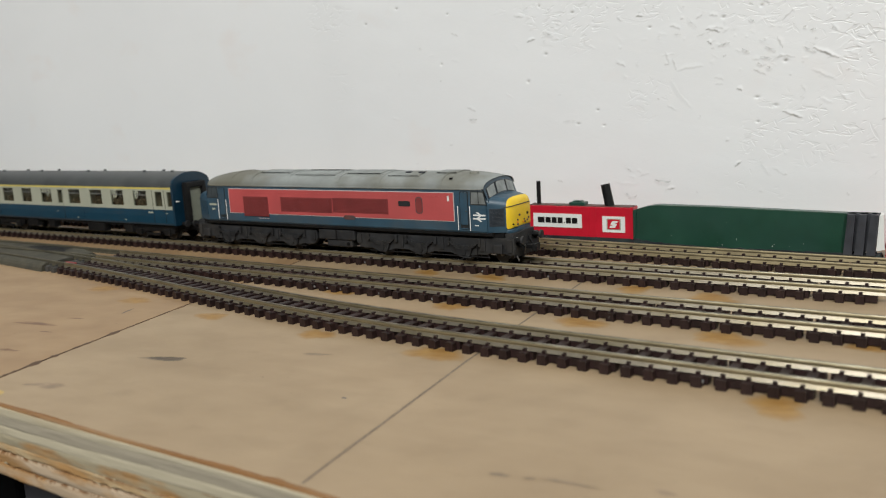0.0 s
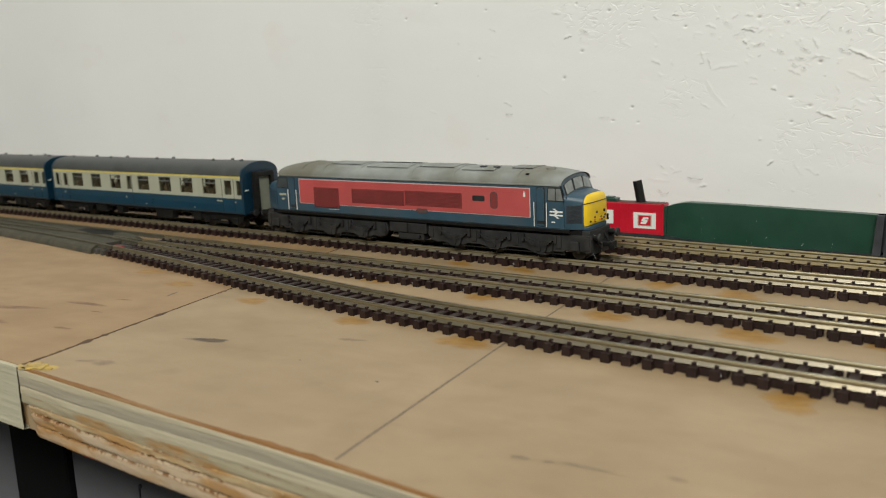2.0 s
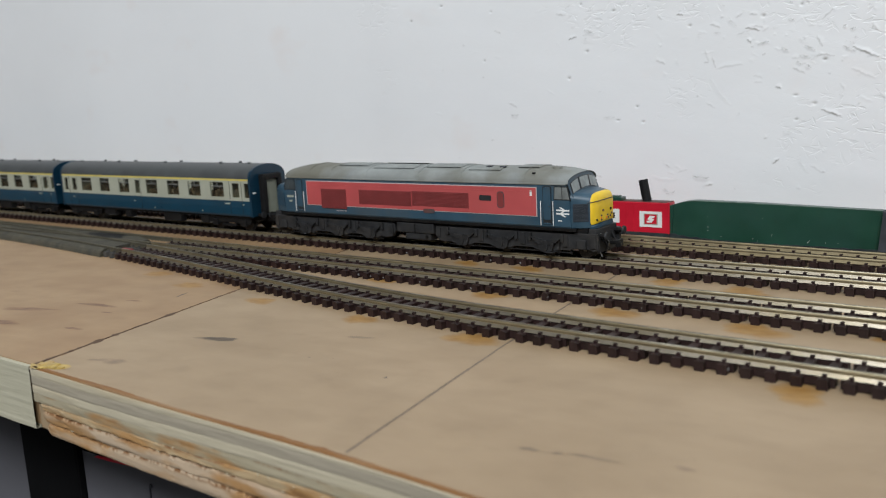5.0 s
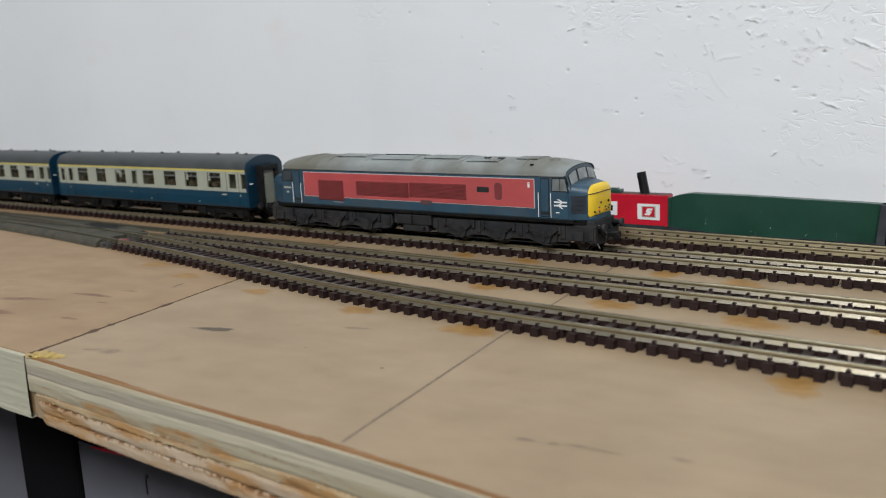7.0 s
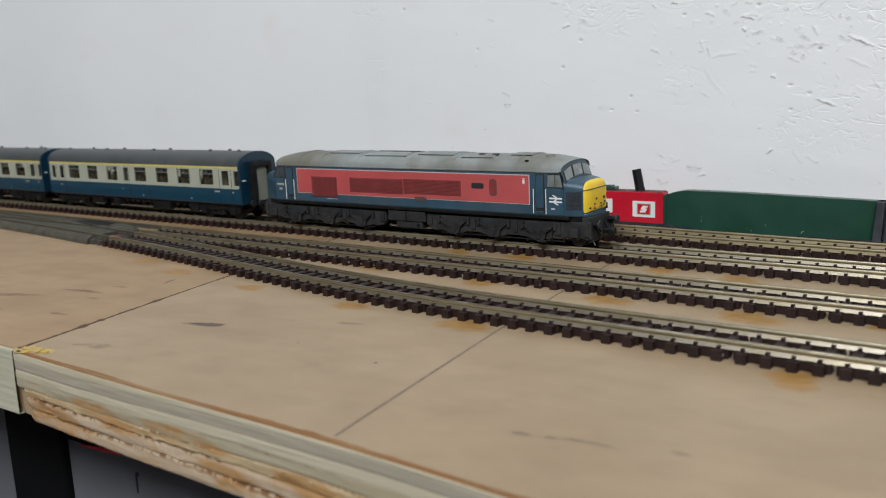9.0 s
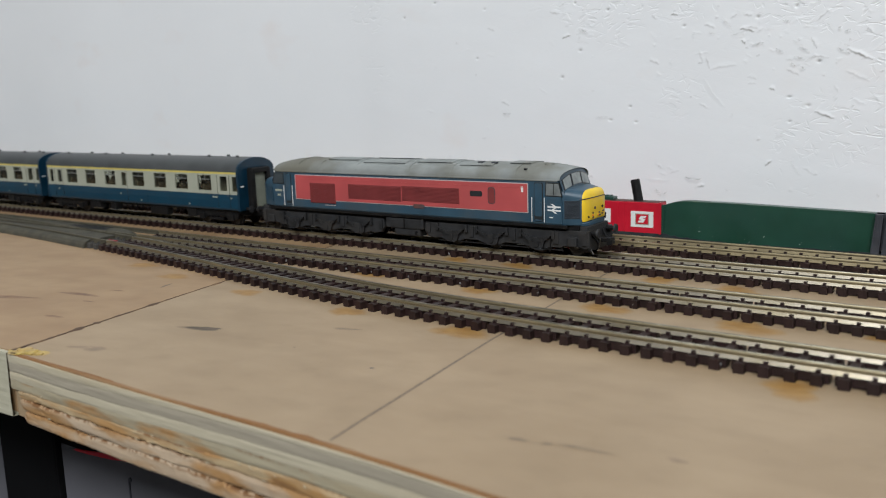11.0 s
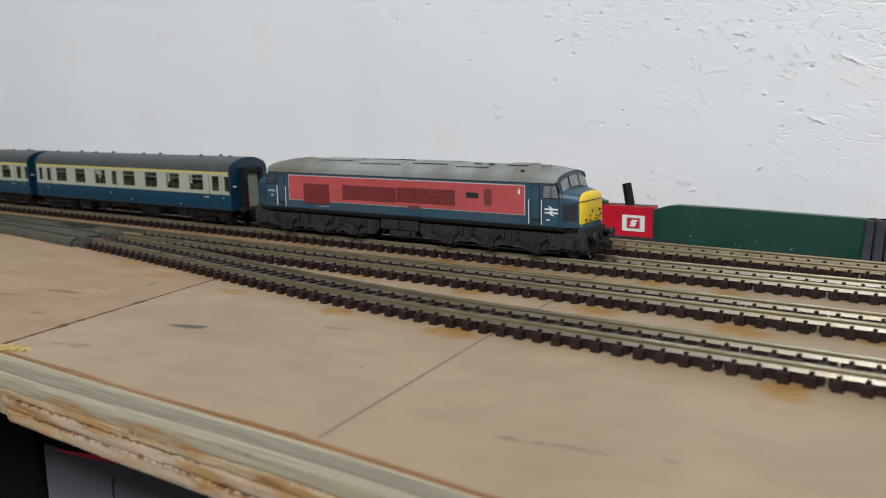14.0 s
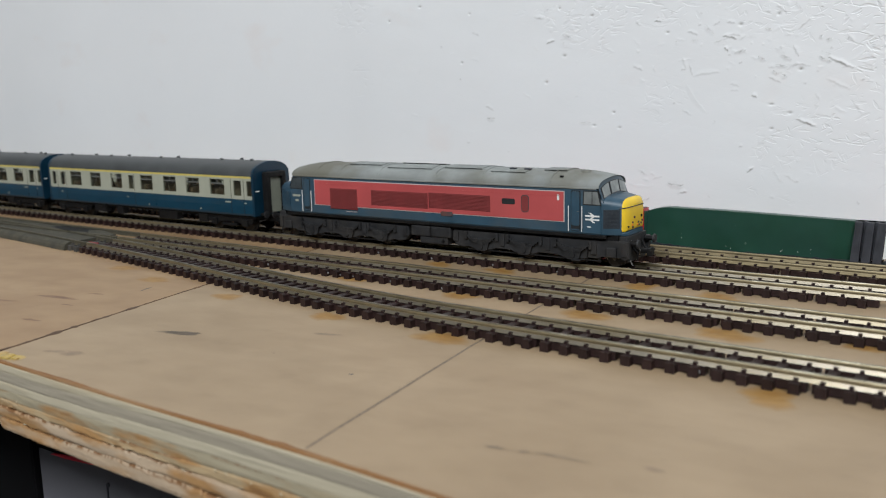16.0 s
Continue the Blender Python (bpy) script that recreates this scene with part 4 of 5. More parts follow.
def glue_beads():
    """Small hardened glue drops on the sleeper ends of the inner tracks; their pale colour paints in the glints."""
    rnd = random.Random(12)
    for x, y in ((-99, -40.5), (-88.5, -41), (-62, -42), (-57, -42.2), (-52, -42.2), (-38, -42.4), (-33, -42.4), (-20, -42.6), (4, -42.7), (30, -42.8), (-70, -8.2), (-48, -8.2), (-36, -8.2), (-25, -8.2), (-3, -8.2), (62, -77.5)):
        r = rnd.uniform(0.25, 0.42)
        bm = bmesh.new()
        bmesh.ops.create_icosphere(bm, subdivisions=1, radius=r)
        for v in bm.verts:
            v.co = Vector((x + v.co.x, y + v.co.y * 0.8, 1.0 + v.co.z * 1.2))
        tagged(part("glue_bead", bm, M_BEAD), "small hardened glue drop on a sleeper end, its glint given by pale colour", "glue drop", "glue drops")


glue_beads()


# ---- rolling stock ----
LOCO_X = [(0, -15.3), (0.25, -11.1), (0.5, -7.4), (0.75, -4.7), (1, -2.65), (1.25, -1.4), (1.5, -0.65), (2, -0.1), (2.5, 0), (3, 0), (13, 0), (13.25, 0), (13.5, 0.15), (13.75, 0.75),
          (14, 1.8), (14.25, 3.35), (14.5, 5.2), (14.75, 7.15), (15, 9.2), (15.25, 11.3), (15.5, 13.4), (15.75, 15.55), (16, 17.7)]
WHEEL_R = 3.1
RAIL_TOP = 3.63
ROLLING = []


def wheelset(name, x, parent, r=WHEEL_R):
    ax = new(name)
    ax.parent = parent
    ax.location = (x * MM, 0, (RAIL_TOP + r) * MM)
    ax.empty_display_size = 0.003
    for s in (-1, 1):
        bm = rod((0, s * 3.9, 0), (0, s * 4.5, 0), r + 0.4, seg=24)
        add_rod(bm, (0, s * 4.5, 0), (0, s * 5.7, 0), r, r - 0.08, seg=24)
        part("wheel", bm, M_WHEEL, ax)
    part("axle", rod((0, -6.2, 0), (0, 6.2, 0), 0.6, seg=8), M_STEEL, ax)
    ROLLING.append((ax, x, r))
    return ax


MID = -66.1
BACK = 2 * MID


def loco_end(loco, flip):
    """Cab and nose; flip mirrors it to the tail end."""
    stretch = 0.36 if flip else 0.11
    long = lambda x: x + stretch * max(0.0, x + 8.0)
    fx = (lambda x: BACK - long(x)) if flip else long

    def nose_ring(x, hw, top, bot=13.0, r=2.6):
        pts = [(-hw + 0.25, bot), (-hw, bot + 0.6)]
        for k in range(6):
            a = radians(180 - 15 * k - 7.5)
            pts.append((-hw + r + r * math.cos(a), top - r + r * math.sin(a) - 0.25))
        pts.append((-hw * 0.35, top))
        pts += [(-y, z) for y, z in pts[::-1]]
        return [(fx(x), y, z) for y, z in pts]

    rear = [nose_ring(x, hw, top) for x, hw, top in ((-9.5, 9.36, 24.6), (-8.0, 9.3, 24.3), (-6.0, 8.85, 23.9), (-4.0, 8.1, 23.6), (-1.9, 7.05, 23.2))]
    part("nose", loft(rear), M_BLUE, loco, smooth=True)
    front = [nose_ring(x, hw, top, bot, r) for x, hw, top, bot, r in ((-1.95, 7.08, 23.22, 14.0, 2.6), (-1.5, 6.85, 23.05, 14.0, 2.7), (-1.1, 6.3, 22.75, 14.1, 2.9), (-0.8, 5.4, 22.3, 14.3, 3.1), (-0.6, 4.3, 21.7, 14.6, 3.2), (-0.52, 3.2, 21.0, 15.0, 2.6))]
    nose = part("nose_front", loft(front), M_YELLOW if not flip else M_BLUE, loco, "warning yellow nose end" if not flip else "", smooth=True)
    part("nose_skirt", loft([nose_ring(x, hw, top, 12.8, 0.6) for x, hw, top in ((-2.2, 7.1, 14.1), (-1.3, 6.6, 14.1), (-0.7, 5.2, 14.3))]), M_BLUE, loco, smooth=True)
    # seam under the nose lid
    bm = bmesh.new()
    ring = [(-2.6, -7.45, 20.5), (-1.95, -7.12, 20.55), (-1.5, -6.9, 20.6), (-1.1, -6.35, 20.7), (-0.78, -5.4, 20.75), (-0.56, -4.2, 20.8), (-0.5, -2.5, 20.8), (-0.48, 0, 20.8), (-0.5, 2.5, 20.8), (-0.56, 4.2, 20.8), (-0.78, 5.4, 20.75)]
    for a, b in zip(ring, ring[1:]):
        add_rod(bm, (fx(a[0]), *a[1:]), (fx(b[0]), *b[1:]), 0.13, seg=6)
    part("lid_seam", bm, M_GASKET, nose)
    # marker lamps and pipes on the nose
    for y, z, r, m in ((-3.2, 16.3, 0.3, M_SOOT), (-3.3, 15.6, 0.3, M_ORANGE), (-3.1, 15.0, 0.28, M_SOOT), (-2.0, 17.7, 0.4, M_SOOT), (-5.4, 15.3, 0.3, M_BLACK), (0.9, 16.0, 0.3, M_SOOT), (0.2, 15.3, 0.3, M_ORANGE), (1.3, 15.2, 0.28, M_SOOT), (3.0, 17.6, 0.45, M_BLACK), (3.6, 16.2, 0.34, M_SOOT), (2.8, 15.5, 0.3, M_SOOT)):
        x = -0.6 if abs(y) < 4.3 else -0.85
        part("marker_lamp", rod((fx(x - 0.4), y, z), (fx(x + 0.35), y, z), r, r * 0.85), m, nose)
    # nose side grille
    for s in (-1, 1):
        side = lambda x: 8.88 + (x + 6.0) * -0.448
        slab = lambda x0, x1, z0, z1, d0, d1: [[(fx(x), s * (side(x) + d), z) for d in (d0, d1) for z in ((z0, z1) if d == d0 else (z1, z0))] for x in (x0, x1)]
        bm = loft(slab(-6.1, -2.3, 14.9, 20.2, -0.1, 0.14))
        for k in range(13):
            z = 15.2 + k * 0.38
            add_loft(bm, slab(-5.9, -2.5, z, z + 0.16, 0.1, 0.24))
        part("nose_grille", bm, M_NOSEGRILLE if not flip else M_BLUE, loco)
    # cab front with three windscreens
    def face(y, f, out=0.0):
        """Point of the raked cab front: f 0 at the nose, 1 at the roof."""
        hw = 9.2
        zr = 26.1 + 2.7 * math.sqrt(max(0, 1 - (y / hw) ** 2))
        z = 23.2 + (zr - 23.2) * f
        x = -5.8 - 0.008 * y * y - 1.2 * f + out
        return (fx(x), y, z)

    ys = [-9.1 + 18.2 * k / 14 for k in range(15)]
    part("cab_front", loft([[face(y, f) for y in ys] for f in (-0.3, 0, 0.5, 1.0)] + [[(fx(-11.5), y, face(y, 1)[2]) for y in ys], [(fx(-11.5), y, 23) for y in ys]], closed=False, caps=False), M_BLUE, loco, smooth=True)
    for y0, y1 in ((-8.1, -4.3), (-3.4, 1.8), (2.6, 7.4)):
        def pane(grow, out):
            a, b = y0 - grow, y1 + grow
            lo = lambda y: 0.24 - 0.20 * (y / 8) ** 2 - grow * 0.07
            hi = lambda y: 0.82 - 0.11 * (y / 8) ** 2 + grow * 0.06
            n = 6
            ys = [a + (b - a) * k / n for k in range(n + 1)]
            return [face(y, hi(y), out) for y in ys] + [face(y, lo(y), out) for y in ys[::-1]]
        bm = loft([pane(0.28, -0.3), pane(0.28, 0.14)])
        frame_ob = part("windscreen", bm, M_GASKET, loco)
        part("pane", loft([pane(-0.1, 0.0), pane(-0.1, 0.2)]), M_CABGLASS, frame_ob)
    for s in (-1, 1):
        yy = sorted((s * 9.25, s * 9.46))
        w = part("cab_window", prism([(fx(x), z) for x, z in ((-12.0, 21.3), (-6.5, 21.3), (-7.35, 25.4), (-11.8, 25.4))], *yy), M_GASKET, loco)
        yy = sorted((s * 9.3, s * 9.52))
        part("pane", prism([(fx(x), z) for x, z in ((-11.7, 21.6), (-9.25, 21.6), (-9.25, 25.1), (-11.5, 25.1))], *yy), M_CABDARK if flip else M_CABSIDE, w)
        part("pane", prism([(fx(x), z) for x, z in ((-9.0, 21.6), (-6.85, 21.6), (-7.6, 25.1), (-9.0, 25.1))], *yy), M_CABDARK if flip else M_CABSIDE, w)
        yy = sorted((s * 9.3, s * 9.62))
        door = part("cab_door", prism([(fx(x), z) for x, z in rounded(-15.7, -12.7, 13.7, 25.3, 0.5)], *sorted((s * 9.3, s * 9.44))), M_GASKET, loco)
        part("door_leaf", prism([(fx(x), z) for x, z in rounded(-15.45, -12.95, 15.3, 25.05, 0.5)], *sorted((s * 9.3, s * 9.6))), M_BLUE, door)
        part("door_handle", box(fx(-13.6), fx(-13.2), *sorted((s * 9.6, s * 9.75)), 19.3, 19.5), M_STEEL, door)
        part("door_step", box(fx(-15.4), fx(-13.0), *sorted((s * 9.4, s * 9.65)), 13.9, 14.3), M_BLUE, door)
        for x in (-16.3, -12.1):
            part("handrail", rod((fx(x), s * 9.75, 13.6), (fx(x), s * 9.75, 20.9), 0.13, seg=8), M_WHITE, loco, "white handrail")
    # buffer beam, buffers, coupling
    beam = part("buffer_beam", box(fx(-2.6), fx(-0.4), -7.0, 7.0, 9.0, 12.7, 0.3), M_GREYFRAME, loco)
    for s in (-1, 1):
        b = part("buffer", rod((fx(-0.6), s * 5.9, 10.7), (fx(2.0), s * 5.9, 10.7), 0.8, 0.7), M_BLACK, loco)
        part("buffer_head", rod((fx(2.0), s * 5.9, 10.7), (fx(2.5), s * 5.9, 10.7), 1.35, 1.2, seg=18), M_GREYFRAME, b)
        part("brake_pipe", rod((fx(-0.5), s * 3.2, 11.0), (fx(1.4), s * 3.4, 6.8), 0.35, seg=8), M_BLACK, beam)
    bm = box(fx(-1.0), fx(3.2), -1.1, 1.1, 7.4, 8.6, 0.2)
    add_box(bm, fx(2.9), fx(3.7), -1.9, 1.9, 6.8, 8.9, 0.2)
    add_box(bm, fx(3.6), fx(4.4), -1.9, -1.2, 6.9, 8.4, 0.2)
    part("coupling", bm, M_BLACK, loco)
    # hoses and a pale pipe end under the beam
    for y, z, m in ((-3.6, 9.6, M_BLACK), (3.6, 9.6, M_BLACK), (-2.6, 10.4, M_STEEL)):
        part("hose", rod((fx(-0.5), y, z), (fx(1.5), y - 0.4, z - 1.8), 0.28, 0.24, seg=8), m, loco)
        part("hose", rod((fx(1.5), y - 0.4, z - 1.8), (fx(1.1), y - 0.2, z - 4.0), 0.24, 0.2, seg=8), m, loco)
    part("pipe_end", rod((fx(-0.5), -4.4, 10.9), (fx(0.9), -4.6, 10.7), 0.36, 0.34, seg=10), M_WHITE, loco, "pale pipe end")
    part("guard_iron", rod((fx(-1.2), -4.7, 7.2), (fx(0.4), -4.9, 4.3), 0.2, 0.2, seg=6), M_STEEL, loco, "bright guard iron over the rail")
    part("snowplough_plate", box(fx(-3.2), fx(-0.3), -6.6, 6.6, 5.2, 9.0, 0.3), M_GREYFRAME, loco)


AXLES = ((-46.5, 3.1), (-31.5, 3.1), (-15.5, 3.1), (-3.6, 2.5))


def bogie(loco, flip):
    """Long bogie with three driving axles and a small leading one."""
    fx = (lambda x: BACK - x) if flip else (lambda x: x)
    bg = part("bogie", box(fx(-54), fx(-1), -5.9, 5.9, 8.2, 11.0, 0.3), M_BLACK, loco, "dark weathered eight-wheel bogie")
    for s in (-1, 1):
        plate = [(-57.2, 11.0), (-57.6, 8.2), (-56.2, 6.3), (-53.5, 5.8), (-51.5, 6.1), (-49.5, 5.5), (-43.5, 5.5), (-41.8, 6.2), (-36.5, 6.2), (-34.8, 5.5), (-28.5, 5.5), (-26.8, 6.2), (-20.5, 6.2), (-18.8, 5.5), (-12.5, 5.5),
                 (-10.8, 6.0), (-7.6, 6.0), (-6.6, 6.6), (-1.0, 6.6), (0.2, 6.0), (1.4, 6.6), (1.4, 11.4)]
        rings = [[(fx(x), s * 6.6, z) for x, z in plate], [(fx(x), s * 7.9, z) for x, z in plate], [(fx(-28 + (x + 28) * 0.993), s * 8.15, 9 + (z - 9) * 0.93) for x, z in plate]]
        part("side_frame", loft(rings), M_GREYFRAME, bg, smooth=True)
        for x, r in AXLES:
            o = sorted((s * 8.05, s * 8.95))
            if r < 3:
                part("axle_box", box(fx(x - 1.5), fx(x + 1.5), *o, 6.8, 9.6, 0.3), M_GREYFRAME, bg)
                continue
            bm = prism([(fx(x + a), z) for a, z in ((-2.7, 7.7), (-2.2, 5.9), (-1.3, 5.3), (1.3, 5.3), (2.2, 5.9), (2.7, 7.7), (1.6, 8.3), (-1.6, 8.3))], *o)
            add_rod(bm, (fx(x), s * 8.9, 6.7), (fx(x), s * 9.3, 6.7), 1.0, 0.85, seg=14)
            part("axle_box", bm, M_GREYFRAME, bg)
            # leaf spring hung over the axle box, its ends high
            bm = bmesh.new()
            for k in range(4):
                w = 5.4 - 0.85 * k
                pts = [(fx(x + w * (i - 4) / 4), 8.75 - 0.36 * k + 1.25 * ((i - 4) / 4) ** 2 * (w / 5.4) ** 2) for i in range(9)]
                add_prism(bm, pts + [(px, pz - 0.3) for px, pz in pts[::-1]], *sorted((s * 8.1, s * 9.15)))
            spring = part("leaf_spring", bm, M_GREYFRAME, bg)
            part("spring_buckle", box(fx(x - 0.6), fx(x + 0.6), *sorted((s * 8.1, s * 9.25)), 7.3, 8.9, 0.15), M_GREYFRAME, spring)
            for a in (-5.6, 5.6):
                part("spring_hanger", box(fx(x + a - 0.5), fx(x + a + 0.5), *sorted((s * 8.1, s * 9.0)), 8.6, 10.9, 0.15), M_GREYFRAME, bg)
        for x, w, z0, z1 in ((-56.0, 1.8, 7.6, 10.4), (-39.0, 1.4, 7.2, 10.8), (-23.6, 1.4, 7.2, 10.8), (-9.0, 1.8, 7.2, 10.9), (0.2, 1.6, 7.2, 11.0)):
            part("bracket", box(fx(x - w / 2), fx(x + w / 2), *sorted((s * 8.1, s * 8.6)), z0, z1, 0.15), M_GREYFRAME, bg)
        for x in (-50.4, -35.6, -19.4, -8.2):
            part("brake_hanger", rod((fx(x), s * 7.6, 8.4), (fx(x + 0.8), s * 7.4, 4.8), 0.3, 0.22, seg=8), M_BLACK, bg)
        part("footstep", box(fx(-15.6), fx(-12.8), *sorted((s * 8.2, s * 9.5)), 5.1, 5.4, 0.1), M_GREYFRAME, bg)
        part("sand_pipe", rod((fx(-10.4), s * 8.6, 10.6), (fx(-11.4), s * 7.8, 4.8), 0.24, seg=8), M_BLACK, bg)
        part("brake_rod", rod((fx(-52), s * 7.7, 5.3), (fx(-7), s * 7.7, 5.3), 0.2, seg=8), M_BLACK, bg)
    for x, r in AXLES:
        wheelset("wheelset", fx(x), loco, r)


def emblem(bm, x, z, w, h, y0, y1):
    """Two bars with slanted strokes."""
    t = h * 0.17
    for zz in (z + h * 0.19, z - h * 0.19):
        add_prism(bm, [(x - w / 2, zz - t / 2), (x + w / 2, zz - t / 2), (x + w / 2, zz + t / 2), (x - w / 2, zz + t / 2)], y0, y1)
    k = w * 0.16
    up = 0.04 if y1 > 0 else -0.04
    for a, c, za, zb, lift in ((-0.26, 0.06, 0.52, 0.19, 1.0), (0.06, -0.24, 0.19, -0.19, 0.6), (-0.24, 0.08, -0.19, -0.52, 1.3)):
        a, c = x + a * w, x + c * w
        add_prism(bm, [(a, z + za * h), (a + k, z + za * h), (c + k, z + zb * h), (c, z + zb * h)], y0 + up * lift, y1 + up * lift)


def locomotive():
    loco = thing("locomotive", "blue model diesel locomotive with red side panel and yellow nose", "model train")
    prof = [(-9.0, 12.9), (-9.35, 13.4), (-9.4, 20), (-9.35, 25.9), (-9.1, 26.1), (9.1, 26.1), (9.35, 25.9), (9.4, 20), (9.35, 13.4), (9.0, 12.9)]
    rake = lambda z: -6.5 - max(0.0, z - 20) * 0.22
    part("body", loft([[(BACK - rake(z), y, z) for y, z in prof], [(-60, y, z) for y, z in prof], [(rake(z), y, z) for y, z in prof]]), M_BLUE, loco)
    # roof, rounded down over both cabs
    rings = []
    n = 20
    for k in range(41):
        row = []
        for j in range(n + 1):
            y = -9.45 * math.cos(math.pi * j / n)
            lip = 0.007 * y * y
            x0, x1 = BACK + 6.6 + lip, -6.6 - lip
            u = k / 40
            u = 0.5 - 0.5 * math.cos(math.pi * u) if k in (0, 40) else u
            x = x0 + (x1 - x0) * u
            e = max(0.0, 1 - min(x1 - x, x - x0) / 12)
            z = 26.05 + (4.35 - 1.45 * e * e) * math.sin(math.pi * j / n) ** 0.85
            row.append((x, y, z))
        rings.append(row)
    roof = part("roof", loft(rings, closed=False, caps=False), M_ROOF, loco, "weathered grey roof", smooth=True)
    zr = lambda y: 26.05 + 4.35 * (1 - (y / 9.45) ** 2) ** 0.42
    for s in (-1, 1):
        part("gutter", box(BACK + 7.9, -7.9, *sorted((s * 9.3, s * 9.62)), 25.75, 26.2, 0.1), M_ROOF, loco)
    # roof ribs, hatches, fan and boiler vent
    for x in (-22.5, -46, -63, -86, -103, -113.5):
        bm = bmesh.new()
        ys = [-9.2 + 18.4 * k / 14 for k in range(15)]
        add_loft(bm, [[(x + dx, y, zr(y) + dz) for y in ys] for dx, dz in ((-0.3, -0.1), (-0.22, 0.2), (0.22, 0.2), (0.3, -0.1))], closed=False, caps=False)
        part("roof_rib", bm, M_ROOF, roof, smooth=True)
    for x0, x1, y0, y1 in ((-44, -32, -6.6, -2.0), (-27, -19.5, -4.0, 4.0), (-62, -48, -5.0, 5.0), (-84, -66, -6.4, -1.6), (-102, -88, -4.5, 4.5), (-84, -66, 1.6, 6.4)):
        bm = bmesh.new()
        ys = [y0 + (y1 - y0) * k / 6 for k in range(7)]
        add_loft(bm, [[(x, y, zr(y) + dz) for y in ys] for x, dz in ((x0, -0.1), (x0 + 0.1, 0.32), (x1 - 0.1, 0.32), (x1, -0.1))], closed=False, caps=False)
        part("roof_hatch", bm, M_ROOF, roof)
    part("exhaust_port", box(-38.5, -36.5, -4.6, -3.2, zr(4) + 0.1, zr(3.5) + 0.55, 0.15), M_CHARCOAL, roof)
    part("exhaust_port", box(-33.5, -31.6, -4.6, -3.4, zr(4) + 0.1, zr(3.5) + 0.5, 0.15), M_CHARCOAL, roof)
    part("roof_vent", rod((-14.2, -2.5, zr(2.5) - 0.6), (-14.2, -2.5, zr(2.5) + 0.25), 1.6, 1.4, seg=18), M_ROOF, roof)
    part("lifting_eye", box(-19.8, -18.9, -8.2, -7.4, zr(7.8), zr(7.8) + 0.5, 0.1), M_BLACK, roof)
    # red side panel with a white border
    for s in (-1, 1):
        border = part("panel_border", box(-114.55, -17.68, *sorted((s * 9.3, s * 9.48)), 16.02, 25.0, 0.08), M_BORDER, loco, "thin white border line")
        panel = part("side_panel", box(-114.25, -17.95, *sorted((s * 9.35, s * 9.56)), 16.25, 24.75, 0.08), M_RED, loco, "faded red side panel")
        for x0, x1, z0, z1 in ((-107.0, -95.0, 15.2, 22.2), (-88.8, -65.7, 17.3, 22.3), (-65.3, -42.5, 17.6, 22.5)):
            bm = box(x0, x1, *sorted((s * 9.4, s * 9.6)), z0, z1)
            nz = int((z1 - z0) / 0.42)
            for k in range(nz):
                z = z0 + 0.15 + k * (z1 - z0 - 0.3) / nz
                add_box(bm, x0 + 0.3, x1 - 0.3, *sorted((s * 9.58, s * 9.72)), z, z + 0.2)
            for x in (x0, x1 - 0.25):
                add_box(bm, x, x + 0.25, *sorted((s * 9.58, s * 9.74)), z0, z1)
            part("grille", bm, M_DARKRED, loco, "dark red ventilation grille")
        part("body_window", prism(rounded(-38.4, -33.9, 20.3, 22.0, 0.4), *sorted((s * 9.4, s * 9.62))), M_GASKET, loco)
        part("body_hatch", prism(rounded(-31.6, -29.4, 18.4, 23.1, 0.9), *sorted((s * 9.4, s * 9.66))), M_DARKRED, loco)
        part("hatch_rim", prism(rounded(-31.85, -29.15, 18.15, 23.35, 1.0), *sorted((s * 9.4, s * 9.6))), M_SOOT, loco)
        part("hatch_strip", box(-113, -18.6, *sorted((s * 9.5, s * 9.62)), 23.55, 23.7), M_RED, loco)
        part("data_bar", box(-21.6, -19.8, *sorted((s * 9.5, s * 9.6)), 19.6, 21.2), M_RED, loco)
        part("data_bar", box(-20.0, -19.3, *sorted((s * 9.5, s * 9.62)), 22.3, 23.9), M_WHITE, loco)
        part("stain_spot", prism(rounded(-60.9, -56.2, 15.4, 16.8, 0.65), *sorted((s * 9.4, s * 9.575))), M_SOOT, loco, "sooty spot on the panel edge")
        bm = bmesh.new()
        emblem(bm, -9.05, 17.75, 4.3, 2.7, *sorted((s * 9.25, s * 9.47)))
        part("emblem", bm, M_WHITE, loco, "white double-line emblem")
        part("number_bar", box(-125.0, -121.4, *sorted((s * 9.2, s * 9.46)), 18.6, 19.3), M_CREAM, loco)
        part("number_bar", box(-123.8, -122.4, *sorted((s * 9.2, s * 9.46)), 16.9, 17.6), M_CREAM, loco)
        part("data_plate", box(-10.6, -9.4, *sorted((s * 9.3, s * 9.46)), 15.0, 15.3), M_WHITE, loco)
        part("data_plate", box(-100.2, -95.2, *sorted((s * 9.35, s * 9.46)), 14.42, 14.6), M_BORDER, loco)
        part("sole_bar", box(BACK + 5, -5, *sorted((s * 8.4, s * 9.2)), 12.0, 12.95, 0.15), M_BLACK, loco)
    for flip in (False, True):
        loco_end(loco, flip)
        bogie(loco, flip)
    tank = part("fuel_tank", box(-73.4, -57.8, -8.7, 8.7, 8.2, 11.7, 0.5), M_GREYFRAME, loco)
    part("tank_sump", box(-70.2, -59.4, -8.2, 8.2, 5.8, 8.3, 0.5), M_GREYFRAME, tank)
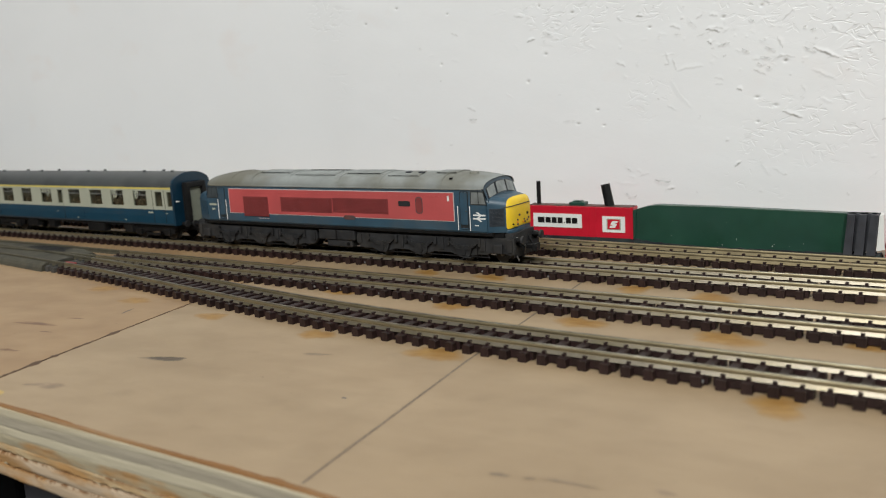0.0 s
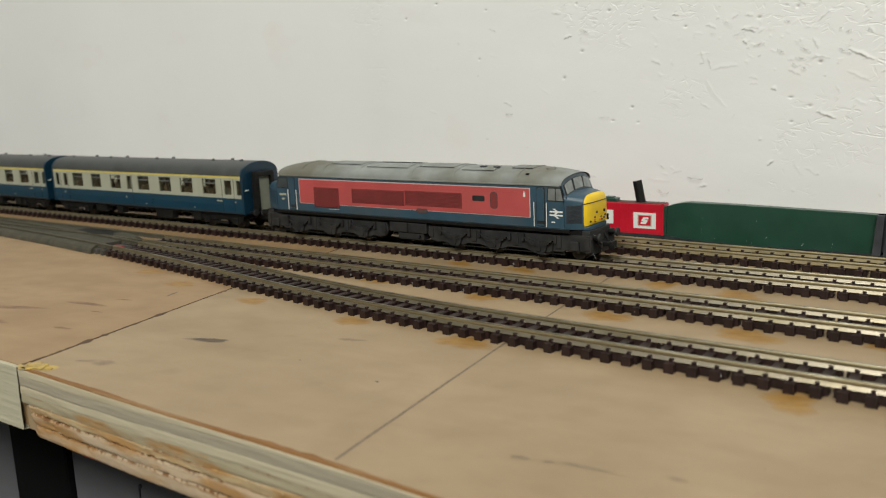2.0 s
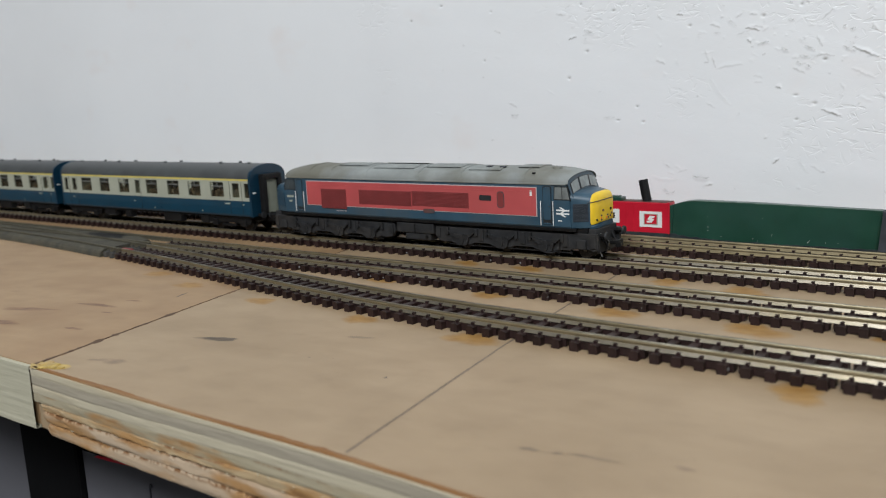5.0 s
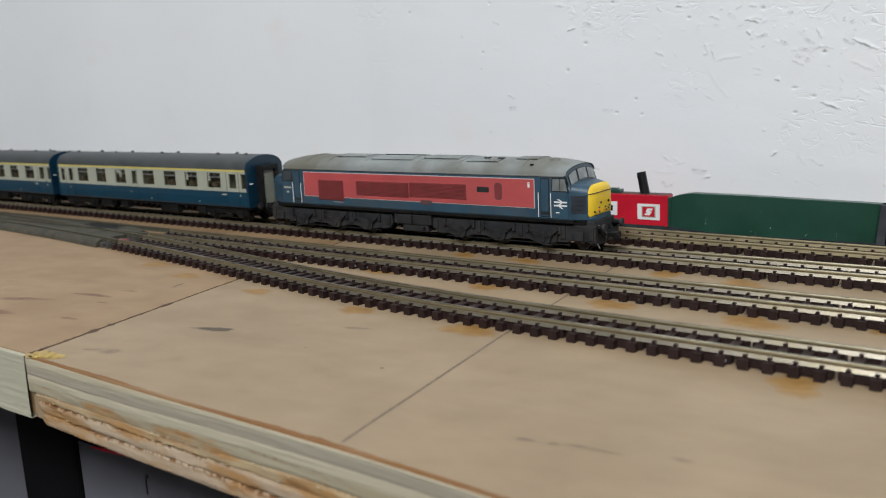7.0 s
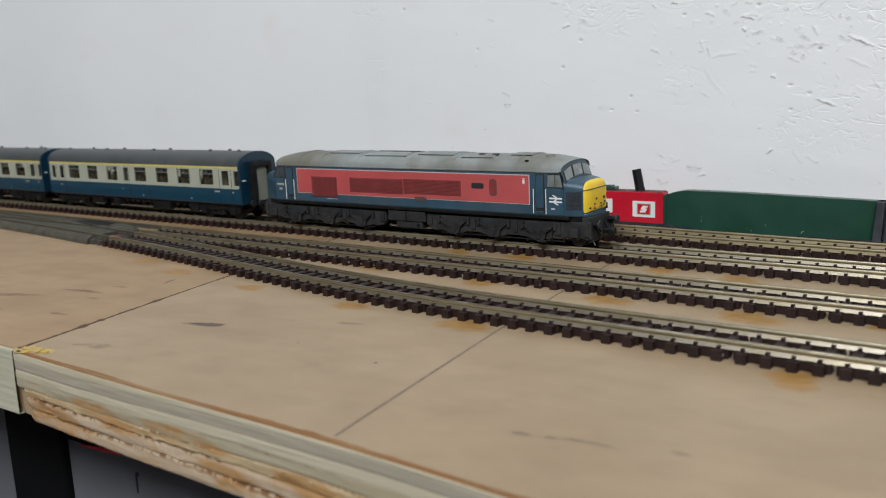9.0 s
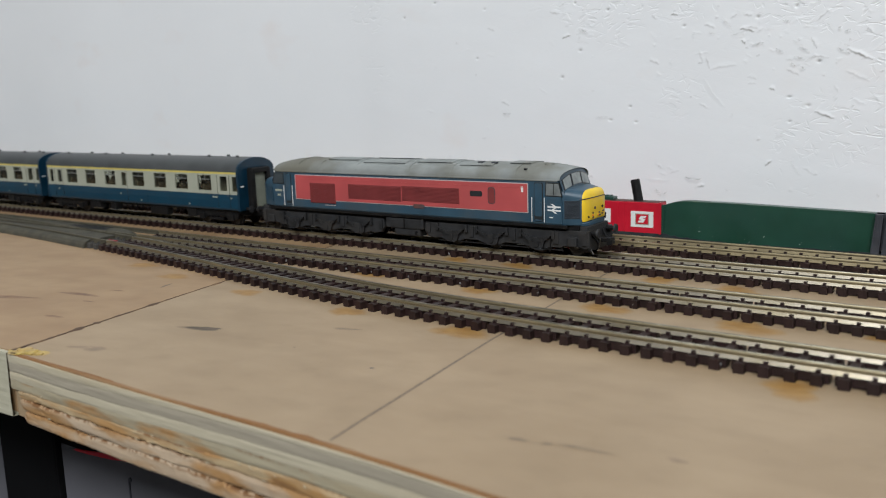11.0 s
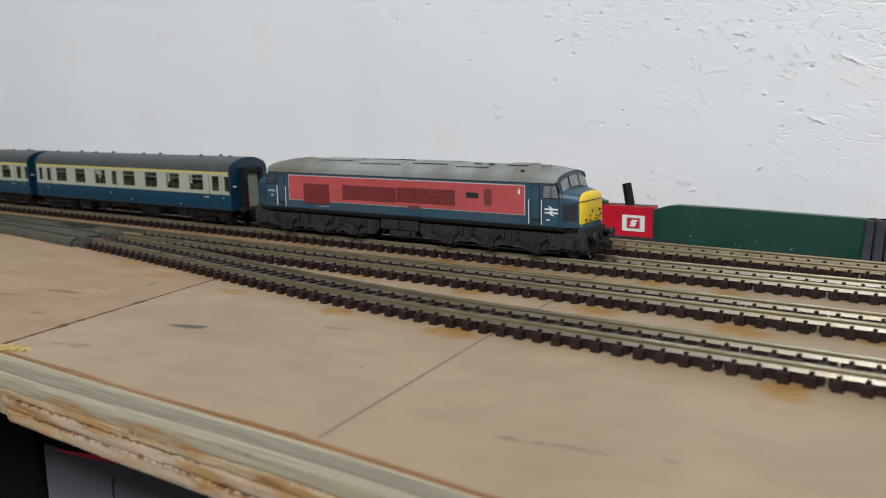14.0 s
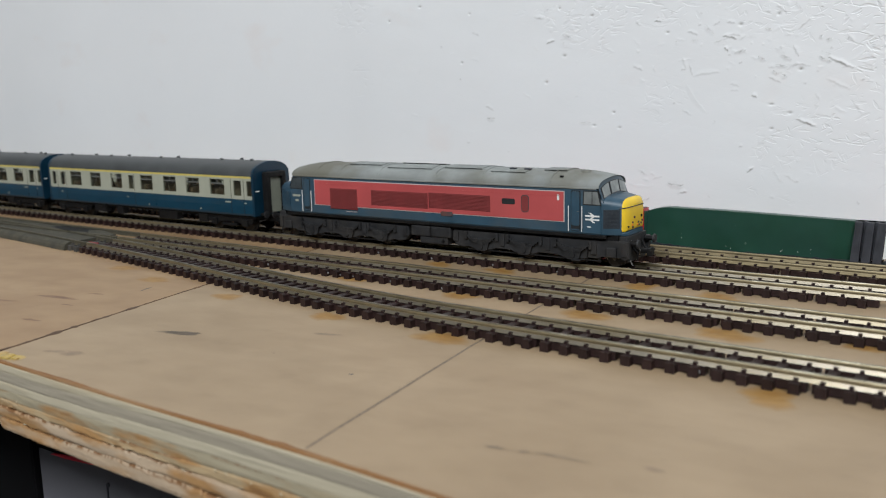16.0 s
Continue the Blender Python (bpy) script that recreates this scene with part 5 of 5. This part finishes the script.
    for s in (-1, 1):
        part("tank_strap", box(-65.9, -65.3, *sorted((s * 8.5, s * 8.85)), 8.3, 11.6, 0.1), M_BLACK, tank)
        part("tank_cap", rod((-61.0, s * 8.1, 7.0), (-61.0, s * 8.6, 7.0), 0.6, 0.5), M_BLACK, tank)
    part("underframe", box(BACK + 2, -2, -7.5, 7.5, 11.0, 12.95), M_BLACK, loco)
    return loco


def coach():
    """A coach; x runs from 0 at its front end to -133.6."""
    co = thing("passenger_coach", "blue and cream model railway coach with grey roof", "model train", "coaches")
    L0 = -133.6
    # windows: large ones from the middle of the side, slim ones in the doors
    big = [(-24.0, -15.8), (-38.2, -30.2), (-52.2, -44.2), (-67.0, -59.0), (-87.2, -79.4), (-102.0, -94.4), (-117.0, -108.6)]
    slim = [(-3.7, -0.8), (-10.8, -6.6), (-75.0, -71.6), (-124.8, -121.4), (-131.2, -128.2)]
    for s in (-1, 1):
        holes = [(a, b, 17.3, 23.3) for a, b in big] + [(a, b, 17.3, 23.0) for a, b in slim]
        yy = sorted((s * 8.5, s * 9.2))
        side = part("side_panel", holed(L0 + 0.2, -0.2, 16.0, 23.95, holes, *yy), M_CREAM, co, "cream upper side")
        part("lower_side", loft([[(x, s * y, z) for y, z in ((8.5, 16.0), (9.22, 16.0), (9.25, 13.5), (9.05, 10.6), (8.7, 9.9), (8.2, 9.9))] for x in (L0, 0)]), M_COACHBLUE, co, "deep blue lower side")
        part("cantrail_line", box(L0, 0, *sorted((s * 8.5, s * 9.24)), 23.95, 24.75), M_LINE_YELLOW, co, "yellow line below the roof")
        for a, b in big:
            w = part("window", box(a, b, *sorted((s * 8.6, s * 8.75)), 17.3, 23.3), M_PANE, co)
            part("vent_bar", box(a, b, *sorted((s * 8.7, s * 9.05)), 21.45, 21.75), M_VENT, w)
            part("vent_bar", box((a + b) / 2 - 0.12, (a + b) / 2 + 0.12, *sorted((s * 8.7, s * 9.0)), 21.6, 23.3), M_VENT, w)
        for a, b in slim:
            part("window", box(a, b, *sorted((s * 8.6, s * 8.75)), 17.3, 23.0), M_PANE, co)
        for x in (-5.2, -12.2, -71.0, -120.6, -127.0):
            part("door_line", box(x - 0.08, x + 0.08, *sorted((s * 9.1, s * 9.27)), 10.8, 23.6), M_GASKET, co)
        for x, z, w in ((-14, 14.6, 3.0), (-76, 13.6, 0.9), (-4.5, 14.4, 0.9), (-30, 11.2, 0.6), (-62, 11.2, 0.6), (-124, 14.0, 1.2)):
            part("number_bar", box(x - w / 2, x + w / 2, *sorted((s * 9.1, s * 9.3)), z, z + 0.5), M_CREAM, co)
        for x in (-6.0, -125.8, -70.4):
            part("door_handle", box(x - 0.5, x, *sorted((s * 9.2, s * 9.4)), 15.4, 15.65), M_STEEL, co)
    n = 16
    rings = [[(x, -9.3 * math.cos(math.pi * j / n), 24.7 + 5.3 * math.sin(math.pi * j / n) ** 0.85) for j in range(n + 1)] for x in (L0, -66, 0)]
    roof = part("roof", loft(rings, closed=True, caps=True), M_COACHROOF, co, "dark grey roof with ventilators", smooth=True)
    for k, x in enumerate((-8, -17, -25, -55, -62, -88, -96, -112, -126)):
        part("roof_vent", rod((x, -1.6 + 3.2 * (k % 2), 29.6), (x, -1.6 + 3.2 * (k % 2), 30.6), 0.75, 0.6, seg=10), M_COACHROOF, roof)
    for x0, x1, end in ((-0.9, 0.25, 1), (L0 - 0.25, L0 + 0.9, -1)):
        ring = [(-9.25, 9.9), (-9.35, 24.7)] + [(-9.35 * math.cos(math.pi * j / 12), 24.8 + 5.25 * math.sin(math.pi * j / 12) ** 0.85) for j in range(1, 12)] + [(9.35, 24.7), (9.25, 9.9)]
        e = part("coach_end", loft([[(x, y, z) for y, z in ring] for x in (x0, x1)]), M_COACHEND, co, "deep blue coach end")
        xe = x1 if end > 0 else x0
        o = 1 if end > 0 else -1
        bm = box(*sorted((xe, xe + 2.8 * o)), -4.9, -3.0, 10.6, 25.6, 0.4)
        add_box(bm, *sorted((xe, xe + 2.8 * o)), 3.0, 4.9, 10.6, 25.6, 0.4)
        add_box(bm, *sorted((xe, xe + 2.8 * o)), -4.7, 4.7, 24.0, 26.2, 0.5)
        g = part("gangway", bm, M_BLACK, co)
        part("gangway_plate", box(*sorted((xe, xe + 1.5 * o)), -3.1, 3.1, 10.8, 24.2, 0.1), M_GANGWAY, g, "grey-green gangway panel, darkened for its shade")
        for s in (-1, 1):
            b = part("buffer", rod((xe, s * 5.9, 10.4), (xe + 2.4 * o, s * 5.9, 10.4), 0.6), M_BLACK, co)
            part("buffer_head", rod((xe + 2.4 * o, s * 5.9, 10.4), (xe + 2.8 * o, s * 5.9, 10.4), 1.3, seg=16), M_GREYFRAME, b)
            part("end_step", box(*sorted((xe, xe + 0.5 * o)), s * 7.6 - 0.7, s * 7.6 + 0.7, 19.0, 19.4), M_WHITE, e)
        part("coupling", box(*sorted((xe - 2 * o, xe + 3.6 * o)), -1.3, 1.3, 7.2, 9.0, 0.2), M_BLACK, co)
    part("cabin_floor", box(L0 + 1, -1, -8.4, 8.4, 10.2, 13.6), M_TAN, co)
    for x in (-13.4, -70.0, -76.8, -119.4):
        part("partition", box(x - 0.3, x + 0.3, -8.4, 8.4, 14.6, 24.5), M_TAN, co)
    for a, b in big:
        for x in (a + 1.3, b - 1.9):
            for y in (-5.4, 5.4):
                bm = box(x - 0.6, x + 0.6, y - 2.4, y + 2.4, 14.5, 19.3, 0.5)
                add_box(bm, x - 1.5, x + 1.5, y - 2.4, y + 2.4, 13.5, 15.6, 0.4)
                part("seat", bm, M_SEAT, co)
    part("underframe", box(L0 + 1, -1, -7.8, 7.8, 8.9, 10.2), M_BLACK, co)
    for x0, x1, z0 in ((-57.6, -46.2, 5.9), (-33.0, -28, 6.2), (-86, -81.6, 6.2), (-102, -94, 6.4)):
        for s in (-1, 1):
            part("battery_box", box(x0, x1, *sorted((s * 5.2, s * 8.2)), z0, 9.2, 0.3), M_BLACK, co)
    for c in (-15.5, -118.0):
        bg = part("bogie", box(c - 12, c + 12, -5.8, 5.8, 7.4, 9.0, 0.3), M_BLACK, co, "black four-wheel bogie")
        for s in (-1, 1):
            out = [(c - 13, 8.6), (c - 12, 6.4), (c - 6.5, 6.2), (c - 5, 7.0), (c + 5, 7.0), (c + 6.5, 6.2), (c + 12, 6.4), (c + 13, 8.6)]
            part("side_frame", prism(out, *sorted((s * 6.4, s * 7.6))), M_BLACK, bg)
            for dx in (-8.6, 8.6):
                part("axle_box", box(c + dx - 1.5, c + dx + 1.5, *sorted((s * 7.4, s * 8.3)), 5.6, 8.0, 0.2), M_BLACK, bg)
            part("leaf_spring", box(c - 4.2, c + 4.2, *sorted((s * 7.4, s * 8.2)), 5.5, 6.6, 0.3), M_BLACK, bg)
    return co


COACH_WHEELS = (-6.9, -24.1, -109.4, -126.6)
loco = locomotive()
coach_a = coach()
coach_b = copy_thing(coach_a, pose(0, 0, 0))
coach_c = copy_thing(coach_a, pose(0, 0, 0))
COACHES = ((coach_a, -145.4), (coach_b, -285.2), (coach_c, -425.0))
for co, _ in COACHES:
    for x in COACH_WHEELS:
        wheelset("wheelset", x, co)


# ---- trackside buildings ----
def red_hut():
    hut = thing("loading_hut", "bright red card hut with white labels and black chimneys", "model building")
    y = 43.0
    part("hut_wall", box(-36.0, 2.6, y, 48.5, 3.2, 13.6, 0.2), M_HUTRED, hut)
    part("hut_base", box(-36.4, 3.0, y - 0.3, 48.8, 0, 3.3), M_BASE, hut)
    part("hut_roof", box(-35.8, 2.4, y + 0.8, 48.4, 13.55, 13.8, 0.1), M_ROOFDARK, hut)
    sign = part("sign", box(-33.8, -15.3, y - 0.18, y, 6.2, 11.0), M_PAPER, hut, "white company sign with black lettering blocks")
    x = -32.0
    for w in (2.6, 2.0, 1.9, 1.9, 0.45, 1.9, 2.0):
        h = 2.0 if w > 1 else 0.4
        part("lettering_block", box(x, x + w, y - 0.26, y - 0.17, 7.7, 7.7 + h), M_BLACK, sign)
        x += w + 0.38
    logo = part("label", box(-7.8, 0.2, y - 0.18, y, 5.2, 10.6), M_PAPER, hut, "white label with a red square")
    part("square_outline", box(-6.25, -1.25, y - 0.22, y - 0.17, 6.05, 9.85), M_CREAM, logo, "grey outline round the square")
    sq = part("red_square", box(-5.9, -1.6, y - 0.27, y - 0.17, 6.3, 9.6), M_HUTRED, logo)
    part("white_stroke", prism([(-5.2, 6.8), (-3.3, 6.8), (-2.5, 8.0), (-3.5, 8.35), (-2.4, 8.5), (-2.2, 9.1), (-4.1, 9.1), (-4.9, 7.9), (-3.9, 7.55), (-5.0, 7.4)], y - 0.34, y - 0.26), M_PAPER, logo)
    for x in (-13.0, -10.6):
        part("wall_rib", box(x, x + 0.5, y - 0.15, y, 3.6, 13.3), M_HUTRED, hut)
    part("corner_post", box(2.2, 3.0, y - 0.35, y + 0.3, 3.2, 13.9), M_HUTRED, hut)
    part("chimney", rod((-33.2, 46.5, 13.5), (-33.2, 46.5, 21.8), 0.75, seg=12), M_BLACK, hut, "thin black chimney")
    part("chimney", rod((-6.4, 46.3, 13.4), (-8.0, 46.5, 21.0), 1.6, 1.55, seg=18), M_BLACK, hut, "leaning black chimney")
    bm = box(-20.6, -15.0, 44.4, 48, 13.8, 14.9, 0.3)
    add_box(bm, -19.5, -16.4, 45, 47.5, 14.8, 15.3, 0.2)
    part("roof_box", bm, M_GREEN, hut, "small dark green box on the roof")
    return hut


def green_shed():
    shed = thing("green_shed", "long dark green card shed with charcoal ribbed end", "model building")
    y = 43.4
    prof = [(3.1, 1.8), (3.1, 12.9)] + [(3.1 + 9 * k / 6, 12.9 + 1.9 * math.sin(math.pi / 2 * k / 6)) for k in range(1, 7)] + [(30, 14.6), (67.5, 13.7), (67.5, 1.8)]
    part("shed_wall", prism(prof, y, 46.5), M_GREEN, shed)
    rnd = random.Random(8)
    low = [(3.0 + 1.5 * k, 1.9 + 1.6 * math.exp(-1.5 * k / 9) + 0.25 * rnd.uniform(-1, 1)) for k in range(50)]
    part("shed_base", prism([(3.0, 0), (77, 0)] + low[::-1], y - 0.5, 47.5), M_BASE, shed, "dark ragged base strip")
    # thin paler green strip along the top of the wall
    part("top_edge", prism(prof[2:-1] + [(x, z - 0.22) for x, z in prof[2:-1][::-1]], y - 0.12, y + 0.3), M_GREENEDGE, shed, "paler top edge")
    part("corner_flap", prism([(3.0, 3.0), (3.7, 3.0), (4.2, 13.0), (3.0, 13.0)], y - 0.4, y), M_GREEN, shed)
    for x in (67.2, 70.2, 73.2):
        part("rib", prism([(x - 0.3, 1.8), (x + 2.0, 1.8), (x + 2.7, 13.6), (x + 0.7, 13.6)], y - 1.6, 47), M_CHARCOAL, shed, "charcoal rib")
    part("end_wall", box(67.5, 75.2, y + 0.2, 47, 2.6, 13.6), M_CHARCOAL, shed)
    part("end_cap", prism([(75.4, 3.0), (77.6, 3.6), (77.0, 13.4), (76.0, 13.4)], y - 0.5, 47), M_PAPER, shed, "pale worn end edge")
    spots = [(15.8, 9.6), (15.8, 6.2), (15.7, 4.8), (33.2, 9.8), (36.2, 4.4), (36.3, 4.7), (46.9, 2.9), (52.0, 3.1)] + [(8 + 59 * rnd.random() ** 0.6, 2.6 + abs(rnd.gauss(0, 0.8))) for _ in range(7)]
    for x, z in spots:
        part("paint_fleck", box(x, x + rnd.uniform(0.06, 0.22), y - 0.06, y + 0.05, z, z + rnd.uniform(0.08, 0.3)), M_PAPER, shed)
    return shed


def red_block():
    blk = thing("red_block", "low red card block beyond the green shed", "model building")
    part("block_wall", box(77.8, 130, 43.2, 56, 0, 5.6, 0.3), M_HUTRED, blk)
    return blk


red_hut()
green_shed()
red_block()


# ---- under the board ----
def under_cabinet():
    c = thing("cabinet", "grey cabinet with red edge strip under the layout", "cabinet", at=(0, 0, -900))
    part("front_panel", box(-140, 700, -98, -60, 0, 870, 1.5), M_CRATE, c)
    part("edge_strip", prism([(-124, 850.4), (-116, 850.7), (-104, 851.8), (-95, 853.2), (-40, 859.2), (-40, 860.9), (-105, 853.3), (-114, 852.0), (-122, 851.0)], -99, -97.5), M_RIM, c, "red edge strip")
    # thin black prism stands in for the shadow above the red edge
    part("shadow_strip", prism([(-140, 850.8), (-122, 851.1), (-114, 852.1), (-105, 853.4), (-40, 861), (-40, 863), (-105, 855.4), (-117, 854), (-140, 853)], -98.6, -97.5), M_LEG_AND_SHADOW, c, "black strip drawn as the shadow line over the red strip")
    knob = part("keyhole_plate", rod((-97.2, -97.9, 847.0), (-97.2, -98.4, 847.0), 0.75, 0.6, seg=14), M_CHARCOAL, c)
    part("key_stem", box(-97.9, -97.45, -98.35, -97.9, 841.4, 846.6), M_CHARCOAL, knob)
    return c


def back_panel():
    p = thing("grey_panel", "dull grey panel standing behind the black leg", "panel", at=(0, 0, -900))
    part("panel_sheet", box(-600, -205, -62, -50, 0, 870, 1.5), M_CRATE, p)
    return p


def table_leg():
    leg = thing("table_leg", "black square leg under the layout", "table leg", at=(-149, -82, -900))
    part("leg_post", box(-17, 17, -18, 18, 0, 885.2, 1.2), M_LEG_AND_SHADOW, leg)
    return leg


under_cabinet()
back_panel()
table_leg()


def motions():
    rows = [(t, x * MM) for t, x in LOCO_X]
    walk(loco, [(t, pose(x, 0, 0)) for t, x in rows])
    for co, x0 in COACHES:
        walk(co, [(t, pose(x + x0 * MM, 0, 0)) for t, x in rows])
    for ax, x, r in ROLLING:
        walk(ax, [(t, pose(x * MM, 0, (RAIL_TOP + r) * MM, 0, math.degrees(dx / (r * MM)), 0)) for t, dx in rows])


motions()
